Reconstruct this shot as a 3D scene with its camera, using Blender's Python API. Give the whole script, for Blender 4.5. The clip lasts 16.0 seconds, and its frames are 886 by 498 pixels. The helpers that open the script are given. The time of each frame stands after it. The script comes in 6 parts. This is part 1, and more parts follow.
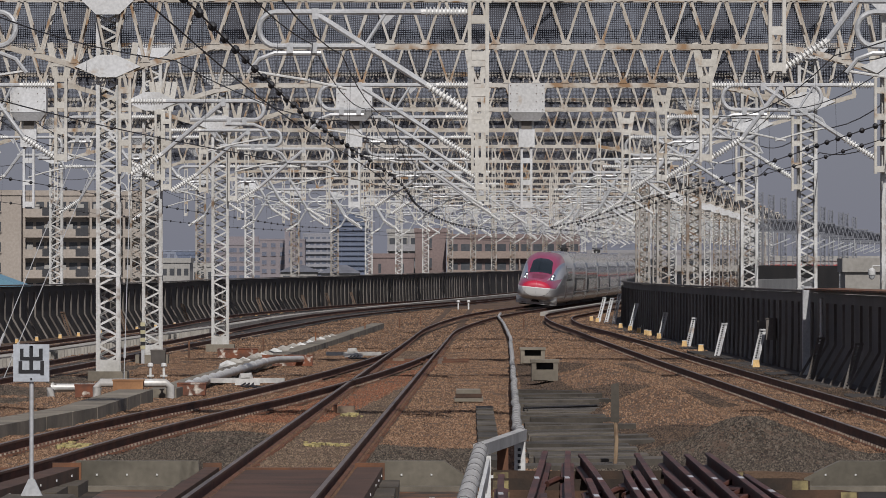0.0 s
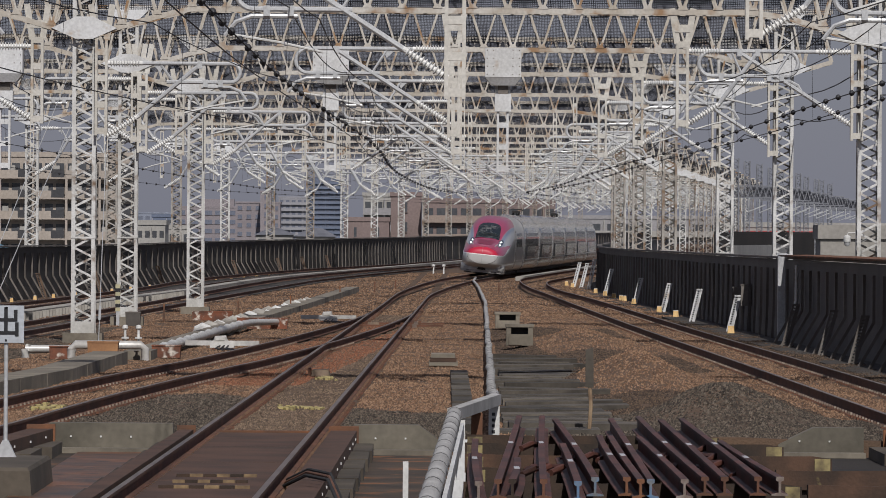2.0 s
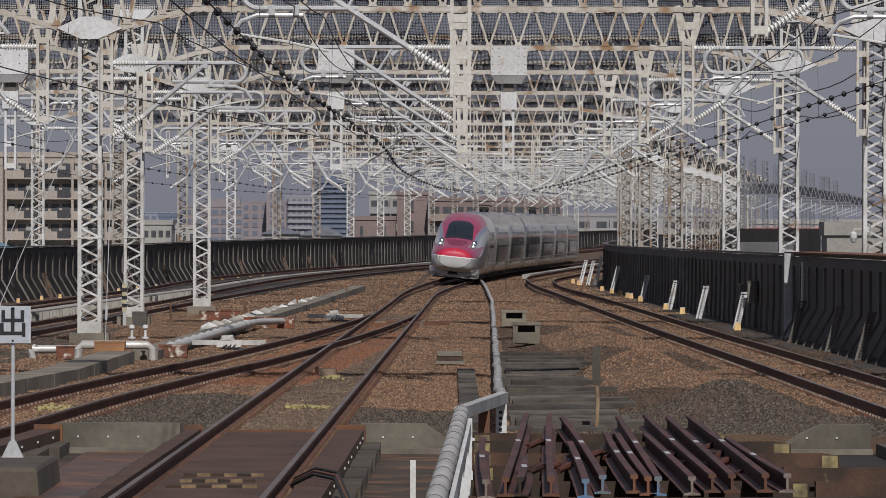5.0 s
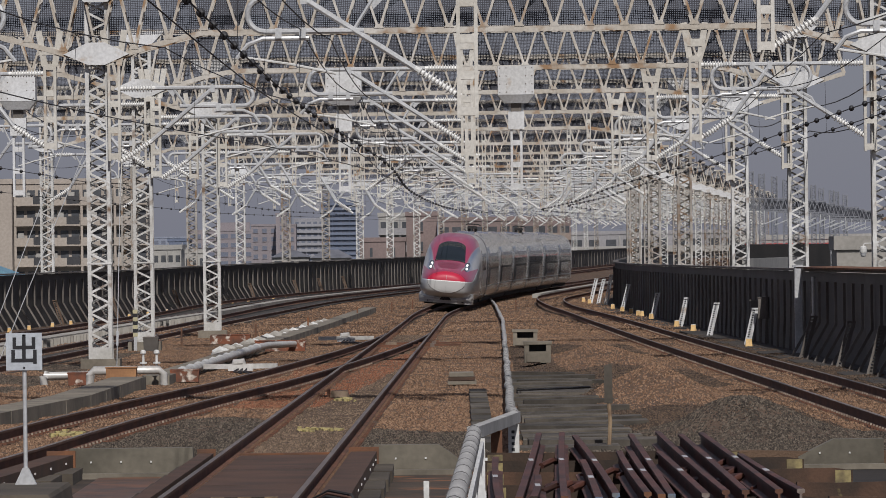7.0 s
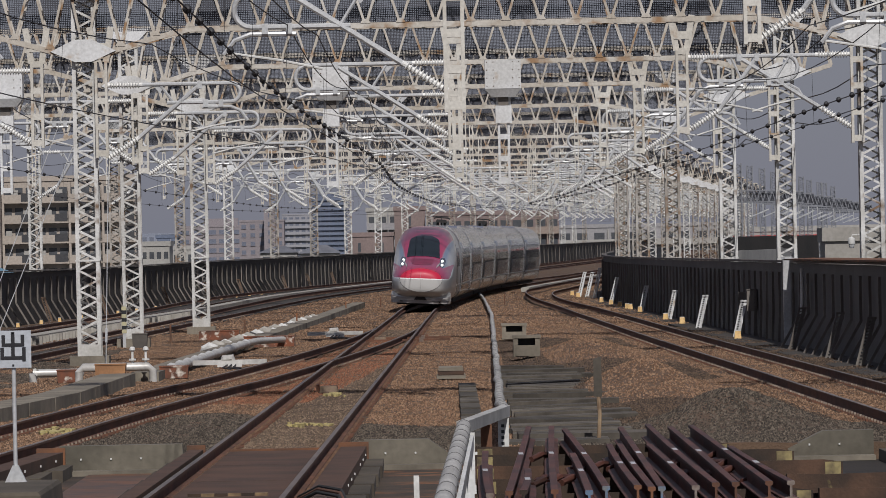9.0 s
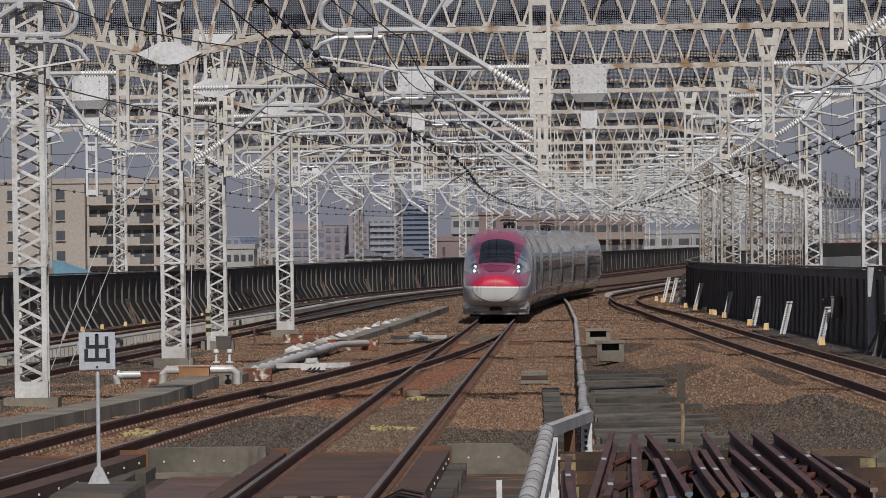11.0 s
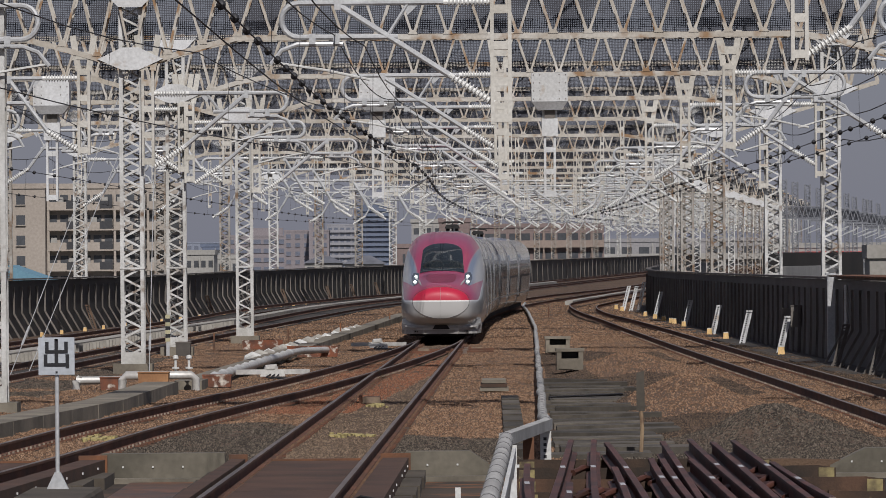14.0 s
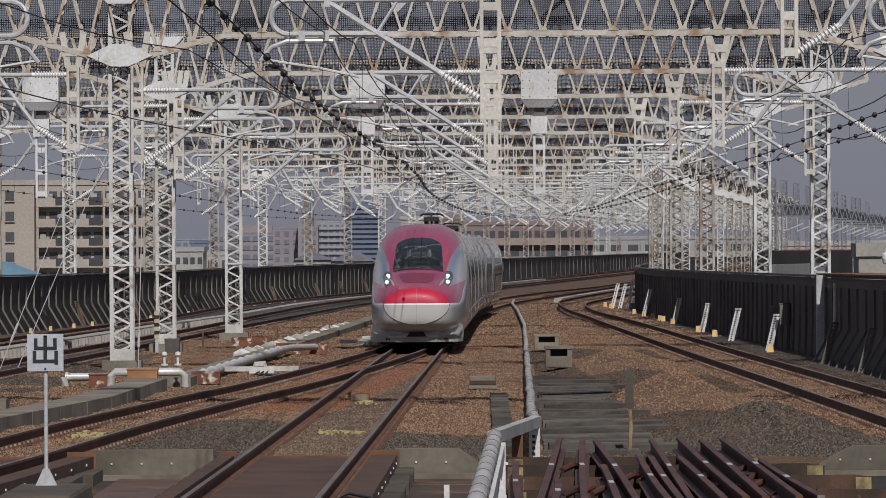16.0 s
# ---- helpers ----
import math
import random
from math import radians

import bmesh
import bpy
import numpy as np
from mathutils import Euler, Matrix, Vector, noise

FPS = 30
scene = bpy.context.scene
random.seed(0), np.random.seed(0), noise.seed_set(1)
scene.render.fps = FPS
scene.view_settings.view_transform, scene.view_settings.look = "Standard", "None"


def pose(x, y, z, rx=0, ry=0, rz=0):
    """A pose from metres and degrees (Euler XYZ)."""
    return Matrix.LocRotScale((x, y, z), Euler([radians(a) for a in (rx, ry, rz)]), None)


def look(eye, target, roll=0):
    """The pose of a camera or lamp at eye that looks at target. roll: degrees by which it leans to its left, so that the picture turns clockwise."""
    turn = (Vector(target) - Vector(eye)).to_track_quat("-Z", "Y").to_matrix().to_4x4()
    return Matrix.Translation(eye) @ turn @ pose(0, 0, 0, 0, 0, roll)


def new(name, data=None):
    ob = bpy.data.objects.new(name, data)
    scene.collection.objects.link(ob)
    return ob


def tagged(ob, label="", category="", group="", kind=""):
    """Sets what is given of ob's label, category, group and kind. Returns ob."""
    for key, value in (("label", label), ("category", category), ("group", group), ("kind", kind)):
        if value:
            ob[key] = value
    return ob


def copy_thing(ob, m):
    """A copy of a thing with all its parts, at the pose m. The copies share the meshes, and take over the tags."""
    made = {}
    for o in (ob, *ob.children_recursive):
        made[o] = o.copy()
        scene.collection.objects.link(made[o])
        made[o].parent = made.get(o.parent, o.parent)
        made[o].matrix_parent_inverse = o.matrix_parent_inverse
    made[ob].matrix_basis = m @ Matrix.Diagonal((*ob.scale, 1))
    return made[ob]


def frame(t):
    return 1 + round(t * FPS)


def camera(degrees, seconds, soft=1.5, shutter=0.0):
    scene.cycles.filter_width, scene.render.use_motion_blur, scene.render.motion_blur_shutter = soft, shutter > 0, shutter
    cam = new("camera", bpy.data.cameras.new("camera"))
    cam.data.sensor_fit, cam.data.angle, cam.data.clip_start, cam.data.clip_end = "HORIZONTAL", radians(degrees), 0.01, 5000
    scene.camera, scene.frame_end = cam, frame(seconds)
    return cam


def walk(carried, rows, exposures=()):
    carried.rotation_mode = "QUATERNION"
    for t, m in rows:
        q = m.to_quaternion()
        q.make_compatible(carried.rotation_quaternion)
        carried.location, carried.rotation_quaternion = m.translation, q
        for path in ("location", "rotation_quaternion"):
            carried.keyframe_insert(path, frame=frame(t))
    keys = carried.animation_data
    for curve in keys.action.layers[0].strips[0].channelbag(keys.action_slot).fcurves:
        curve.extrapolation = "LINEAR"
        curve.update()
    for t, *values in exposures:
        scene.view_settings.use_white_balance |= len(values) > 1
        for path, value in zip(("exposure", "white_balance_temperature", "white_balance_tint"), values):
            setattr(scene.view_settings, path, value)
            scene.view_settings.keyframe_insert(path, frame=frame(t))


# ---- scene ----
# Camera: stands still on the platform end and only turns a little.
EYE = Vector((0, 0, 2.6))
cam = camera(7.80, 16.0, soft=0.8)
ROWS = [
    (0, -0.0001, 0.2196, 0.008),
    (0.5, 0.0221, 0.1982, 0.124),
    (1, -0.0429, 0.1366, 0.264),
    (1.5, -0.1410, 0.0060, 0.348),
    (2, -0.2176, -0.0964, 0.399),
    (2.5, -0.2427, -0.1448, 0.465),
    (3, -0.2632, -0.1885, 0.524),
    (3.5, -0.2739, -0.2086, 0.521),
    (4, -0.2483, -0.2062, 0.340),
    (4.2, -0.2314, -0.1956, 0.300),
    (6.3, -0.0902, 0.0471, -0.150),
    (6.5, -0.0886, 0.0620, -0.207),
    (7, -0.0759, 0.0711, -0.752),
    (7.5, -0.0728, 0.0704, -0.868),
    (8, -0.1078, 0.0574, -0.990),
    (8.5, -0.1516, 0.0427, -1.080),
    (9, -0.1782, 0.0202, -1.182),
    (9.5, -0.1252, 0.0001, -1.255),
    (10, 0.1448, 0.0061, -1.311),
    (10.2, 0.4205, 0.0224, -1.118),
    (12.3, 0.4022, 0.0865, -0.474),
    (12.5, 0.3739, 0.0865, -0.474),
    (13, 0.3045, 0.1195, -0.421),
    (13.5, 0.2518, 0.1394, -0.460),
    (14, 0.2133, 0.1313, -0.469),
    (14.5, 0.1781, 0.1274, -0.358),
    (15, 0.1358, 0.1192, -0.395),
    (15.5, 0.1020, 0.1137, -0.326),
    (16, 0.1176, 0.1066, -0.351),
]


def facing(yaw, rise_angle):
    a, e = radians(yaw), radians(rise_angle)
    return Vector((-math.sin(a) * math.cos(e), math.cos(a) * math.cos(e), math.sin(e)))


walk(cam, [(t, look(EYE, EYE + 100 * facing(yaw, up), lean)) for t, yaw, up, lean in ROWS])

# ---- light ----
SUN_AZ, SUN_EL = 173.0, 44.0      # degrees clockwise from +y, and above the horizon
scene.view_settings.exposure = -0.33
world = bpy.data.worlds.new("sky")
scene.world = world
world.use_nodes = True
wn = world.node_tree.nodes
sky = wn.new("ShaderNodeTexSky")
sky.sky_type, sky.sun_disc = "NISHITA", False
sky.sun_elevation, sky.sun_rotation = radians(SUN_EL), radians(SUN_AZ)
sky.air_density, sky.dust_density, sky.ozone_density = 1.0, 1.0, 2.0
wn["Background"].inputs["Strength"].default_value = 0.07
haze = wn.new("ShaderNodeMix")          # thin even haze over the clear sky
haze.data_type = "RGBA"
haze.inputs[0].default_value = 0.8
haze.inputs[7].default_value = (3.3, 3.4, 4.5, 1)
world.node_tree.links.new(sky.outputs["Color"], haze.inputs[6])
world.node_tree.links.new(haze.outputs[2], wn["Background"].inputs["Color"])
sun = new("sun", bpy.data.lights.new("sun", "SUN"))
sun.data.energy, sun.data.angle, sun.data.color = 4.35, radians(0.6), (1.0, 0.96, 0.925)
sa, se = radians(SUN_AZ), radians(SUN_EL)
sun.matrix_world = look((0, 0, 40), Vector((0, 0, 40)) - Vector((math.sin(sa) * math.cos(se), math.cos(sa) * math.cos(se), math.sin(se))))


# ---- materials ----
def mat(name, c1, c2=None, rough=0.6, metal=0.0, scale=3.0, fine=40.0, bump=0.0, rust=None, rust_at=0.6, vary=0.0):
    """Two-tone procedural surface: broad stains, fine grain, optional rust patches, optional change from object to object."""
    m = bpy.data.materials.new(name)
    m.use_nodes = True
    nd, lk = m.node_tree.nodes, m.node_tree.links
    bsdf = nd["Principled BSDF"]
    bsdf.inputs["Roughness"].default_value, bsdf.inputs["Metallic"].default_value = rough, metal
    geo = nd.new("ShaderNodeNewGeometry")

    def grain(size, detail=4.0):
        n = nd.new("ShaderNodeTexNoise")
        n.inputs["Scale"].default_value, n.inputs["Detail"].default_value = size, detail
        lk.new(geo.outputs["Position"], n.inputs["Vector"])
        return n.outputs["Fac"]

    def ramp(fac, lo, hi):
        r = nd.new("ShaderNodeMapRange")
        r.inputs["From Min"].default_value, r.inputs["From Max"].default_value = lo, hi
        lk.new(fac, r.inputs["Value"])
        return r.outputs["Result"]

    def mix(fac, a, b, blend="MIX"):
        x = nd.new("ShaderNodeMix")
        x.data_type, x.blend_type = "RGBA", blend
        for i, v in ((0, fac), (6, a), (7, b)):
            if isinstance(v, (int, float)):
                x.inputs[i].default_value = v
            elif isinstance(v, tuple):
                x.inputs[i].default_value = (*v[:3], 1)
            else:
                lk.new(v, x.inputs[i])
        return x.outputs[2]

    c2 = c2 or tuple(0.7 * v for v in c1)
    col = mix(ramp(grain(scale), 0.35, 0.65), c1, c2)
    f = grain(fine, 2.0)
    col = mix(ramp(f, 0.2, 0.8), mix(1.0, col, (0.72, 0.72, 0.72), "MULTIPLY"), col)
    if rust:
        col = mix(ramp(grain(scale * 1.7, 6.0), rust_at, rust_at + 0.12), col, rust)
    if vary:
        info = nd.new("ShaderNodeObjectInfo")
        col = mix(1.0, col, mix(info.outputs["Random"], (1 - vary,) * 3, (1 + vary,) * 3), "MULTIPLY")
    lk.new(col, bsdf.inputs["Base Color"])
    if bump:
        b = nd.new("ShaderNodeBump")
        b.inputs["Strength"].default_value, b.inputs["Distance"].default_value = 1.0, bump
        lk.new(f, b.inputs["Height"])
        lk.new(b.outputs["Normal"], bsdf.inputs["Normal"])
    return m


STEEL_WHITE = mat("painted_steel", (0.74, 0.75, 0.76), (0.60, 0.60, 0.59), 0.55, 0, 0.8, 14, rust=(0.36, 0.26, 0.17), rust_at=0.62)
MAST_STEEL = mat("worn_mast_steel", (0.70, 0.70, 0.69), (0.48, 0.47, 0.44), 0.6, 0, 1.1, 16, rust=(0.17, 0.11, 0.07), rust_at=0.57)
STEEL_RUSTY = mat("stained_truss_steel", (0.61, 0.58, 0.53), (0.46, 0.41, 0.34), 0.6, 0, 0.9, 12, rust=(0.28, 0.17, 0.09), rust_at=0.54)
CREAM_POST = mat("cream_post_paint", (0.68, 0.66, 0.61), (0.54, 0.51, 0.45), 0.55, 0, 0.9, 14, rust=(0.33, 0.22, 0.13), rust_at=0.6)
GALV = mat("galvanised_tube", (0.66, 0.67, 0.68), (0.56, 0.57, 0.58), 0.42, 0.3, 1.5, 20)
PORCELAIN = mat("white_porcelain", (0.85, 0.85, 0.83), (0.77, 0.77, 0.75), 0.5, 0, 2, 20)
WIRE = mat("dark_wire", (0.05, 0.05, 0.055), (0.035, 0.035, 0.04), 0.6, 0.3)
RAIL = mat("rusty_rail_web", (0.17, 0.072, 0.041), (0.092, 0.044, 0.027), 0.85, 0.0, 1.2, 30, 0.002)
RAIL_TOP = mat("worn_rail_head", (0.23, 0.18, 0.15), (0.135, 0.10, 0.08), 0.4, 0.35, 0.6, 30)
BALLAST = mat("rusty_ballast", (0.135, 0.082, 0.05), (0.085, 0.054, 0.035), 0.95, 0, 0.35, 32, 0.03)
CONCRETE = mat("weathered_concrete", (0.27, 0.238, 0.188), (0.145, 0.127, 0.10), 0.9, 0, 0.7, 10, 0.004)
CONCRETE_DARK = mat("dirty_concrete", (0.10, 0.082, 0.062), (0.048, 0.039, 0.03), 0.92, 0, 0.7, 10, 0.004)
BARRIER = mat("dark_noise_barrier", (0.042, 0.037, 0.034), (0.026, 0.024, 0.023), 0.7, 0.1, 0.4, 6, 0.003, vary=0.25)
SLATE_BARRIER = mat("slate_noise_barrier", (0.062, 0.06, 0.063), (0.04, 0.039, 0.042), 0.6, 0.1, 0.4, 6, 0.003, vary=0.3)
BARRIER_RIB = mat("barrier_rib_steel", (0.19, 0.172, 0.155), (0.115, 0.10, 0.088), 0.65, 0.2, 0.5, 8, vary=0.3)
RUST_RED = mat("rust_red_steel", (0.115, 0.06, 0.038), (0.062, 0.036, 0.024), 0.75, 0.1, 1.0, 20, 0.002)
RUST_ORANGE = mat("orange_rust", (0.26, 0.105, 0.045), (0.085, 0.05, 0.035), 0.85, 0, 1.1, 25, 0.002)
WHITE = mat("white_paint", (0.72, 0.72, 0.70), (0.6, 0.6, 0.58), 0.5, 0, 2, 20)
YELLOW = mat("ochre_marker_paint", (0.85, 0.58, 0.26), (0.7, 0.45, 0.18), 0.6, 0, 3, 20)
TIMBER = mat("creosoted_timber", (0.06, 0.035, 0.022), (0.026, 0.018, 0.013), 0.85, 0, 2.5, 30, 0.004, rust=(0.3, 0.26, 0.12), rust_at=0.68)
FLOOR_DARK = mat("stained_floor", (0.085, 0.058, 0.038), (0.036, 0.027, 0.019), 0.8, 0, 0.8, 12, 0.006, rust=(0.20, 0.085, 0.035), rust_at=0.55)
FLOOR_BLACK = mat("tarry_floor", (0.03, 0.023, 0.018), (0.016, 0.013, 0.011), 0.9, 0, 0.8, 12, 0.006)
BROWN_TIMBER = mat("brown_timber", (0.10, 0.052, 0.031), (0.04, 0.024, 0.016), 0.85, 0, 2.2, 30, 0.004, rust=(0.3, 0.25, 0.1), rust_at=0.7)
BLACK = mat("black_paint", (0.02, 0.02, 0.024), None, 0.5)


# ---- mesh building ----
class Geo:
    """Collects vertices and faces of one mesh."""

    def __init__(self):
        self.v, self.f, self.m = [], [], []

    def add(self, verts, faces, slot=0):
        n = len(self.v)
        self.v += [tuple(p) for p in verts]
        self.f += [tuple(i + n for i in q) for q in faces]
        self.m += [slot] * len(faces)
        return self

    def box(self, x0, x1, y0, y1, z0, z1, slot=0):
        return self.add([(x, y, z) for z in (z0, z1) for x, y in ((x0, y0), (x1, y0), (x1, y1), (x0, y1))],
                        [(3, 2, 1, 0), (4, 5, 6, 7), (0, 1, 5, 4), (1, 2, 6, 5), (2, 3, 7, 6), (3, 0, 4, 7)], slot)

    def beam(self, a, b, w, h, up=(0, 0, 1), slot=0):
        a, b = Vector(a), Vector(b)
        d = (b - a).normalized()
        side = d.cross(Vector(up))
        if side.length < 1e-4:
            side = d.cross(Vector((0, 1, 0)))
        side.normalize()
        top = side.cross(d).normalized()
        q = [(-w / 2, -h / 2), (w / 2, -h / 2), (w / 2, h / 2), (-w / 2, h / 2)]
        vs = [p + side * s + top * t for p in (a, b) for s, t in q]
        return self.add(vs, [(0, 1, 2, 3), (7, 6, 5, 4), (0, 4, 5, 1), (1, 5, 6, 2), (2, 6, 7, 3), (3, 7, 4, 0)], slot)

    def tube(self, pts, r, n=8, slot=0, radii=None):
        pts = [Vector(p) for p in pts]
        ref, rings = Vector((0.13, 0.41, 0.9)), []
        for i, p in enumerate(pts):
            d = (pts[min(i + 1, len(pts) - 1)] - pts[max(i - 1, 0)]).normalized()
            s = d.cross(ref if abs(d.dot(ref)) < 0.93 else Vector((1, 0, 0))).normalized()
            t = s.cross(d)
            k = radii[i] if radii else r
            rings.append([p + k * (math.cos(2 * math.pi * j / n) * s + math.sin(2 * math.pi * j / n) * t) for j in range(n)])
        vs = [v for ring in rings for v in ring]
        fs = [(i * n + j, i * n + (j + 1) % n, (i + 1) * n + (j + 1) % n, (i + 1) * n + j) for i in range(len(pts) - 1) for j in range(n)]
        fs += [tuple(range(n - 1, -1, -1)), tuple(range((len(pts) - 1) * n, len(pts) * n))]
        return self.add(vs, fs, slot)

    def sweep(self, rings, closed=True, slot=0, caps=True):
        """Rings of equal length, joined one to the next."""
        n = len(rings[0])
        vs = [v for ring in rings for v in ring]
        last = n if closed else n - 1
        fs = [(i * n + j, i * n + (j + 1) % n, (i + 1) * n + (j + 1) % n, (i + 1) * n + j) for i in range(len(rings) - 1) for j in range(last)]
        if caps and closed:
            fs += [tuple(range(n - 1, -1, -1)), tuple(range((len(rings) - 1) * n, len(rings) * n))]
        return self.add(vs, fs, slot)

    def prism(self, outline, a, b, axis="y", slot=0):
        """A flat outline given thickness from a to b along an axis."""
        def at(p, k):
            return {"y": (p[0], k, p[1]), "x": (k, p[0], p[1]), "z": (p[0], p[1], k)}[axis]
        return self.sweep([[at(p, a) for p in outline], [at(p, b) for p in outline]], slot=slot)

    def mesh(self, name, *mats, smooth=False):
        me = bpy.data.meshes.new(name)
        me.from_pydata(self.v, [], self.f)
        for m in mats:
            me.materials.append(m)
        if len(mats) > 1:
            me.polygons.foreach_set("material_index", self.m)
        bm = bmesh.new()
        bm.from_mesh(me)
        bmesh.ops.recalc_face_normals(bm, faces=bm.faces)
        bm.to_mesh(me)
        bm.free()
        if smooth:
            me.polygons.foreach_set("use_smooth", [True] * len(me.polygons))
            me.set_sharp_from_angle(angle=radians(38))
        return me


def part(name, geo, material, parent=None, label="", smooth=False):
    """One mesh object under a thing or a part."""
    mats = material if isinstance(material, tuple) else (material,)
    data = geo if isinstance(geo, bpy.types.Mesh) else geo.mesh(name, *mats, smooth=smooth)
    ob = new(name, data)
    ob.parent = parent
    return tagged(ob, label)


def thing(name, label, category, group="", kind="", m=None):
    ob = new(name)
    ob.empty_display_size = 0.2
    if m:
        ob.matrix_basis = m
    return tagged(ob, label, category, group, kind)


# ---- plan: the tracks' centre lines, x as a function of y ----
def spline(pts):
    ys, xs = [p[0] for p in pts], [p[1] for p in pts]
    k = len(ys)
    ms = [(xs[min(i + 1, k - 1)] - xs[max(i - 1, 0)]) / (ys[min(i + 1, k - 1)] - ys[max(i - 1, 0)]) for i in range(k)]

    def at(y):
        i = 0
        while i < k - 2 and y > ys[i + 1]:
            i += 1
        h = ys[i + 1] - ys[i]
        u = (y - ys[i]) / h
        if u < 0:
            return xs[0] + ms[0] * (y - ys[0])
        if u > 1:
            return xs[-1] + ms[-1] * (y - ys[-1])
        return (xs[i] * (2 * u ** 3 - 3 * u * u + 1) + h * ms[i] * (u ** 3 - 2 * u * u + u)
                + xs[i + 1] * (3 * u * u - 2 * u ** 3) + h * ms[i + 1] * (u ** 3 - u * u))
    return at


def main_x(y):
    return -2.19 + 0.00913 * (y - 83.5) + (max(0.0, min(y, 425) - 282) ** 2 + 2 * 143 * max(0.0, y - 425)) / 4900


def beside(near, d):
    """A line through the near points that runs at x offset d from the main track further on."""
    far = near[-1][0]
    return spline(near + [(far + 30 + 25 * i, main_x(far + 30 + 25 * i) + d) for i in range(40)])


right_x = beside([(45, 8.1), (100, 7.8), (140, 7.6), (180, 7.34), (210, 7.19), (250, 7.03), (290, 6.8), (340, 6.36), (374, 6.7)], 4.6)
side_x = spline([(45, -8.7), (69, -7.4), (90, -6.38), (99, -6.05), (108, -5.68), (116, -5.28), (125, -4.8), (139, -3.95), (172, -2.45), (205, -1.35), (228, main_x(228)), (240, main_x(240))])
left_x = beside([(45, -14.4), (121, -12.6), (210, -10.8), (299, -9.1)], -8.9)
outer_x = beside([(45, -19.5), (121, -17.6), (210, -15.6), (267, -14.3), (320, -12.7)], -13.3)
wall_l = beside([(45, -23), (150, -20.5), (267, -18.0), (330, -15.8)], -15.9)
wall_r = beside([(45, 10.6), (150, 10.4), (180, 10.2), (230, 10.0), (345, 9.8), (374, 10.4), (400, 11.5)], 7.2)


def rise(y):
    """The line climbs gently in the distance."""
    return 0.0 if y < 310 else 0.0021 * (y - 310) * min(1.0, (y - 310) / 60)


def cant(y):
    """Height of the outer rail over the inner in the curve."""
    u = min(1.0, max(0.0, (y - 250) / 110))
    v = min(1.0, max(0.0, (530 - y) / 80))
    return 0.15 * u * u * (3 - 2 * u) * v


# ---- ground ----
BRIDGE = 91.0      # the ballast ends here, towards the camera a steel and concrete bridge begins


def bumps(x, y):
    z = 0.0
    for cx, cy, sx, sy, h in ((4.25, 127, 0.95, 7, 0.6), (4.75, 100, 1.05, 4.5, 0.58), (4.35, 172, 0.95, 11, 0.4), (-9.3, 120, 1.5, 20, 0.12), (1.9, 150, 0.7, 22, -0.16)):
        z += h * math.exp(-((x - cx) / sx) ** 2 - ((y - cy) / sy) ** 2)
    return z


def ground_z(x, y):
    n = 0.05 * noise.noise((x * 0.8, y * 0.25, 0)) + 0.03 * noise.noise((x * 2.5, y * 1.1, 5))
    return rise(y) - 0.20 + bumps(x, y) + n


def make_ground():
    ys, y = [BRIDGE], BRIDGE
    while y < 1400:
        y += 0.006 * y
        ys.append(y)
    cols = 110
    g = Geo()
    rows = []
    for y in ys:
        a, b = wall_l(y) - 0.3, wall_r(y) + 0.3
        xs = [a + (b - a) * i / cols for i in range(cols + 1)]
        rows.append([(x, y, ground_z(x, y) - (0.0 if a + 2 < x < b - 2 else 0.05)) for x in xs])
    rows.insert(0, [(x, y - 0.12, -0.46) for x, y, z in rows[0]])
    g.sweep(rows, closed=False)
    ob = part("ballast_bed", g, BALLAST, None, "rust-brown crushed stone ballast between the tracks", smooth=True)
    tagged(ob, category="ballast", kind="structure")
    slab = Geo().box(-24, 0.62, 20, BRIDGE - 0.03, -0.9, -0.43)
    tagged(part("bridge_floor", slab, FLOOR_DARK, None, "stained concrete bridge floor under the tracks"), category="bridge floor", kind="structure")
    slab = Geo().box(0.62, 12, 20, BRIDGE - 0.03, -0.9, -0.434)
    tagged(part("bridge_floor", slab, FLOOR_BLACK, None, "nearly black bridge floor under the stored rails"), category="bridge floor", kind="structure")
    abut = Geo().box(-24, 12, BRIDGE + 0.05, BRIDGE + 0.7, -0.9, -0.27)
    tagged(part("abutment_wall", abut, CONCRETE_DARK, None, "stained concrete abutment under the ballast edge"), category="wall", kind="structure")
    town = Geo().box(-2500, 2500, -400, 4900, -9.6, -9.2)
    tagged(part("ground", town, mat("town_ground", (0.13, 0.13, 0.12), (0.09, 0.095, 0.09), 0.9, 0, 0.02, 1), None, "grey town ground below the viaduct"), category="ground", kind="structure")
    deck = Geo()
    deck.sweep([[(wall_l(y) - 1.2, y, rise(y) - 0.5), (wall_r(y) + 1.2, y, rise(y) - 0.5), (wall_r(y) + 1.2, y, rise(y) - 2.0), (wall_l(y) - 1.2, y, rise(y) - 2.0)] for y in range(int(BRIDGE) + 1, 1400, 12)])
    tagged(part("viaduct_deck", deck, CONCRETE_DARK, None, "grey concrete viaduct deck carrying the tracks"), category="viaduct", kind="structure")


PROFILE = [(-0.073, -0.174), (0.073, -0.174), (0.073, -0.16), (0.011, -0.145), (0.011, -0.045), (0.033, -0.035), (0.033, -0.004), (0.027, 0.0),
           (-0.027, 0.0), (-0.033, -0.004), (-0.033, -0.035), (-0.011, -0.045), (-0.011, -0.145), (-0.073, -0.16)]


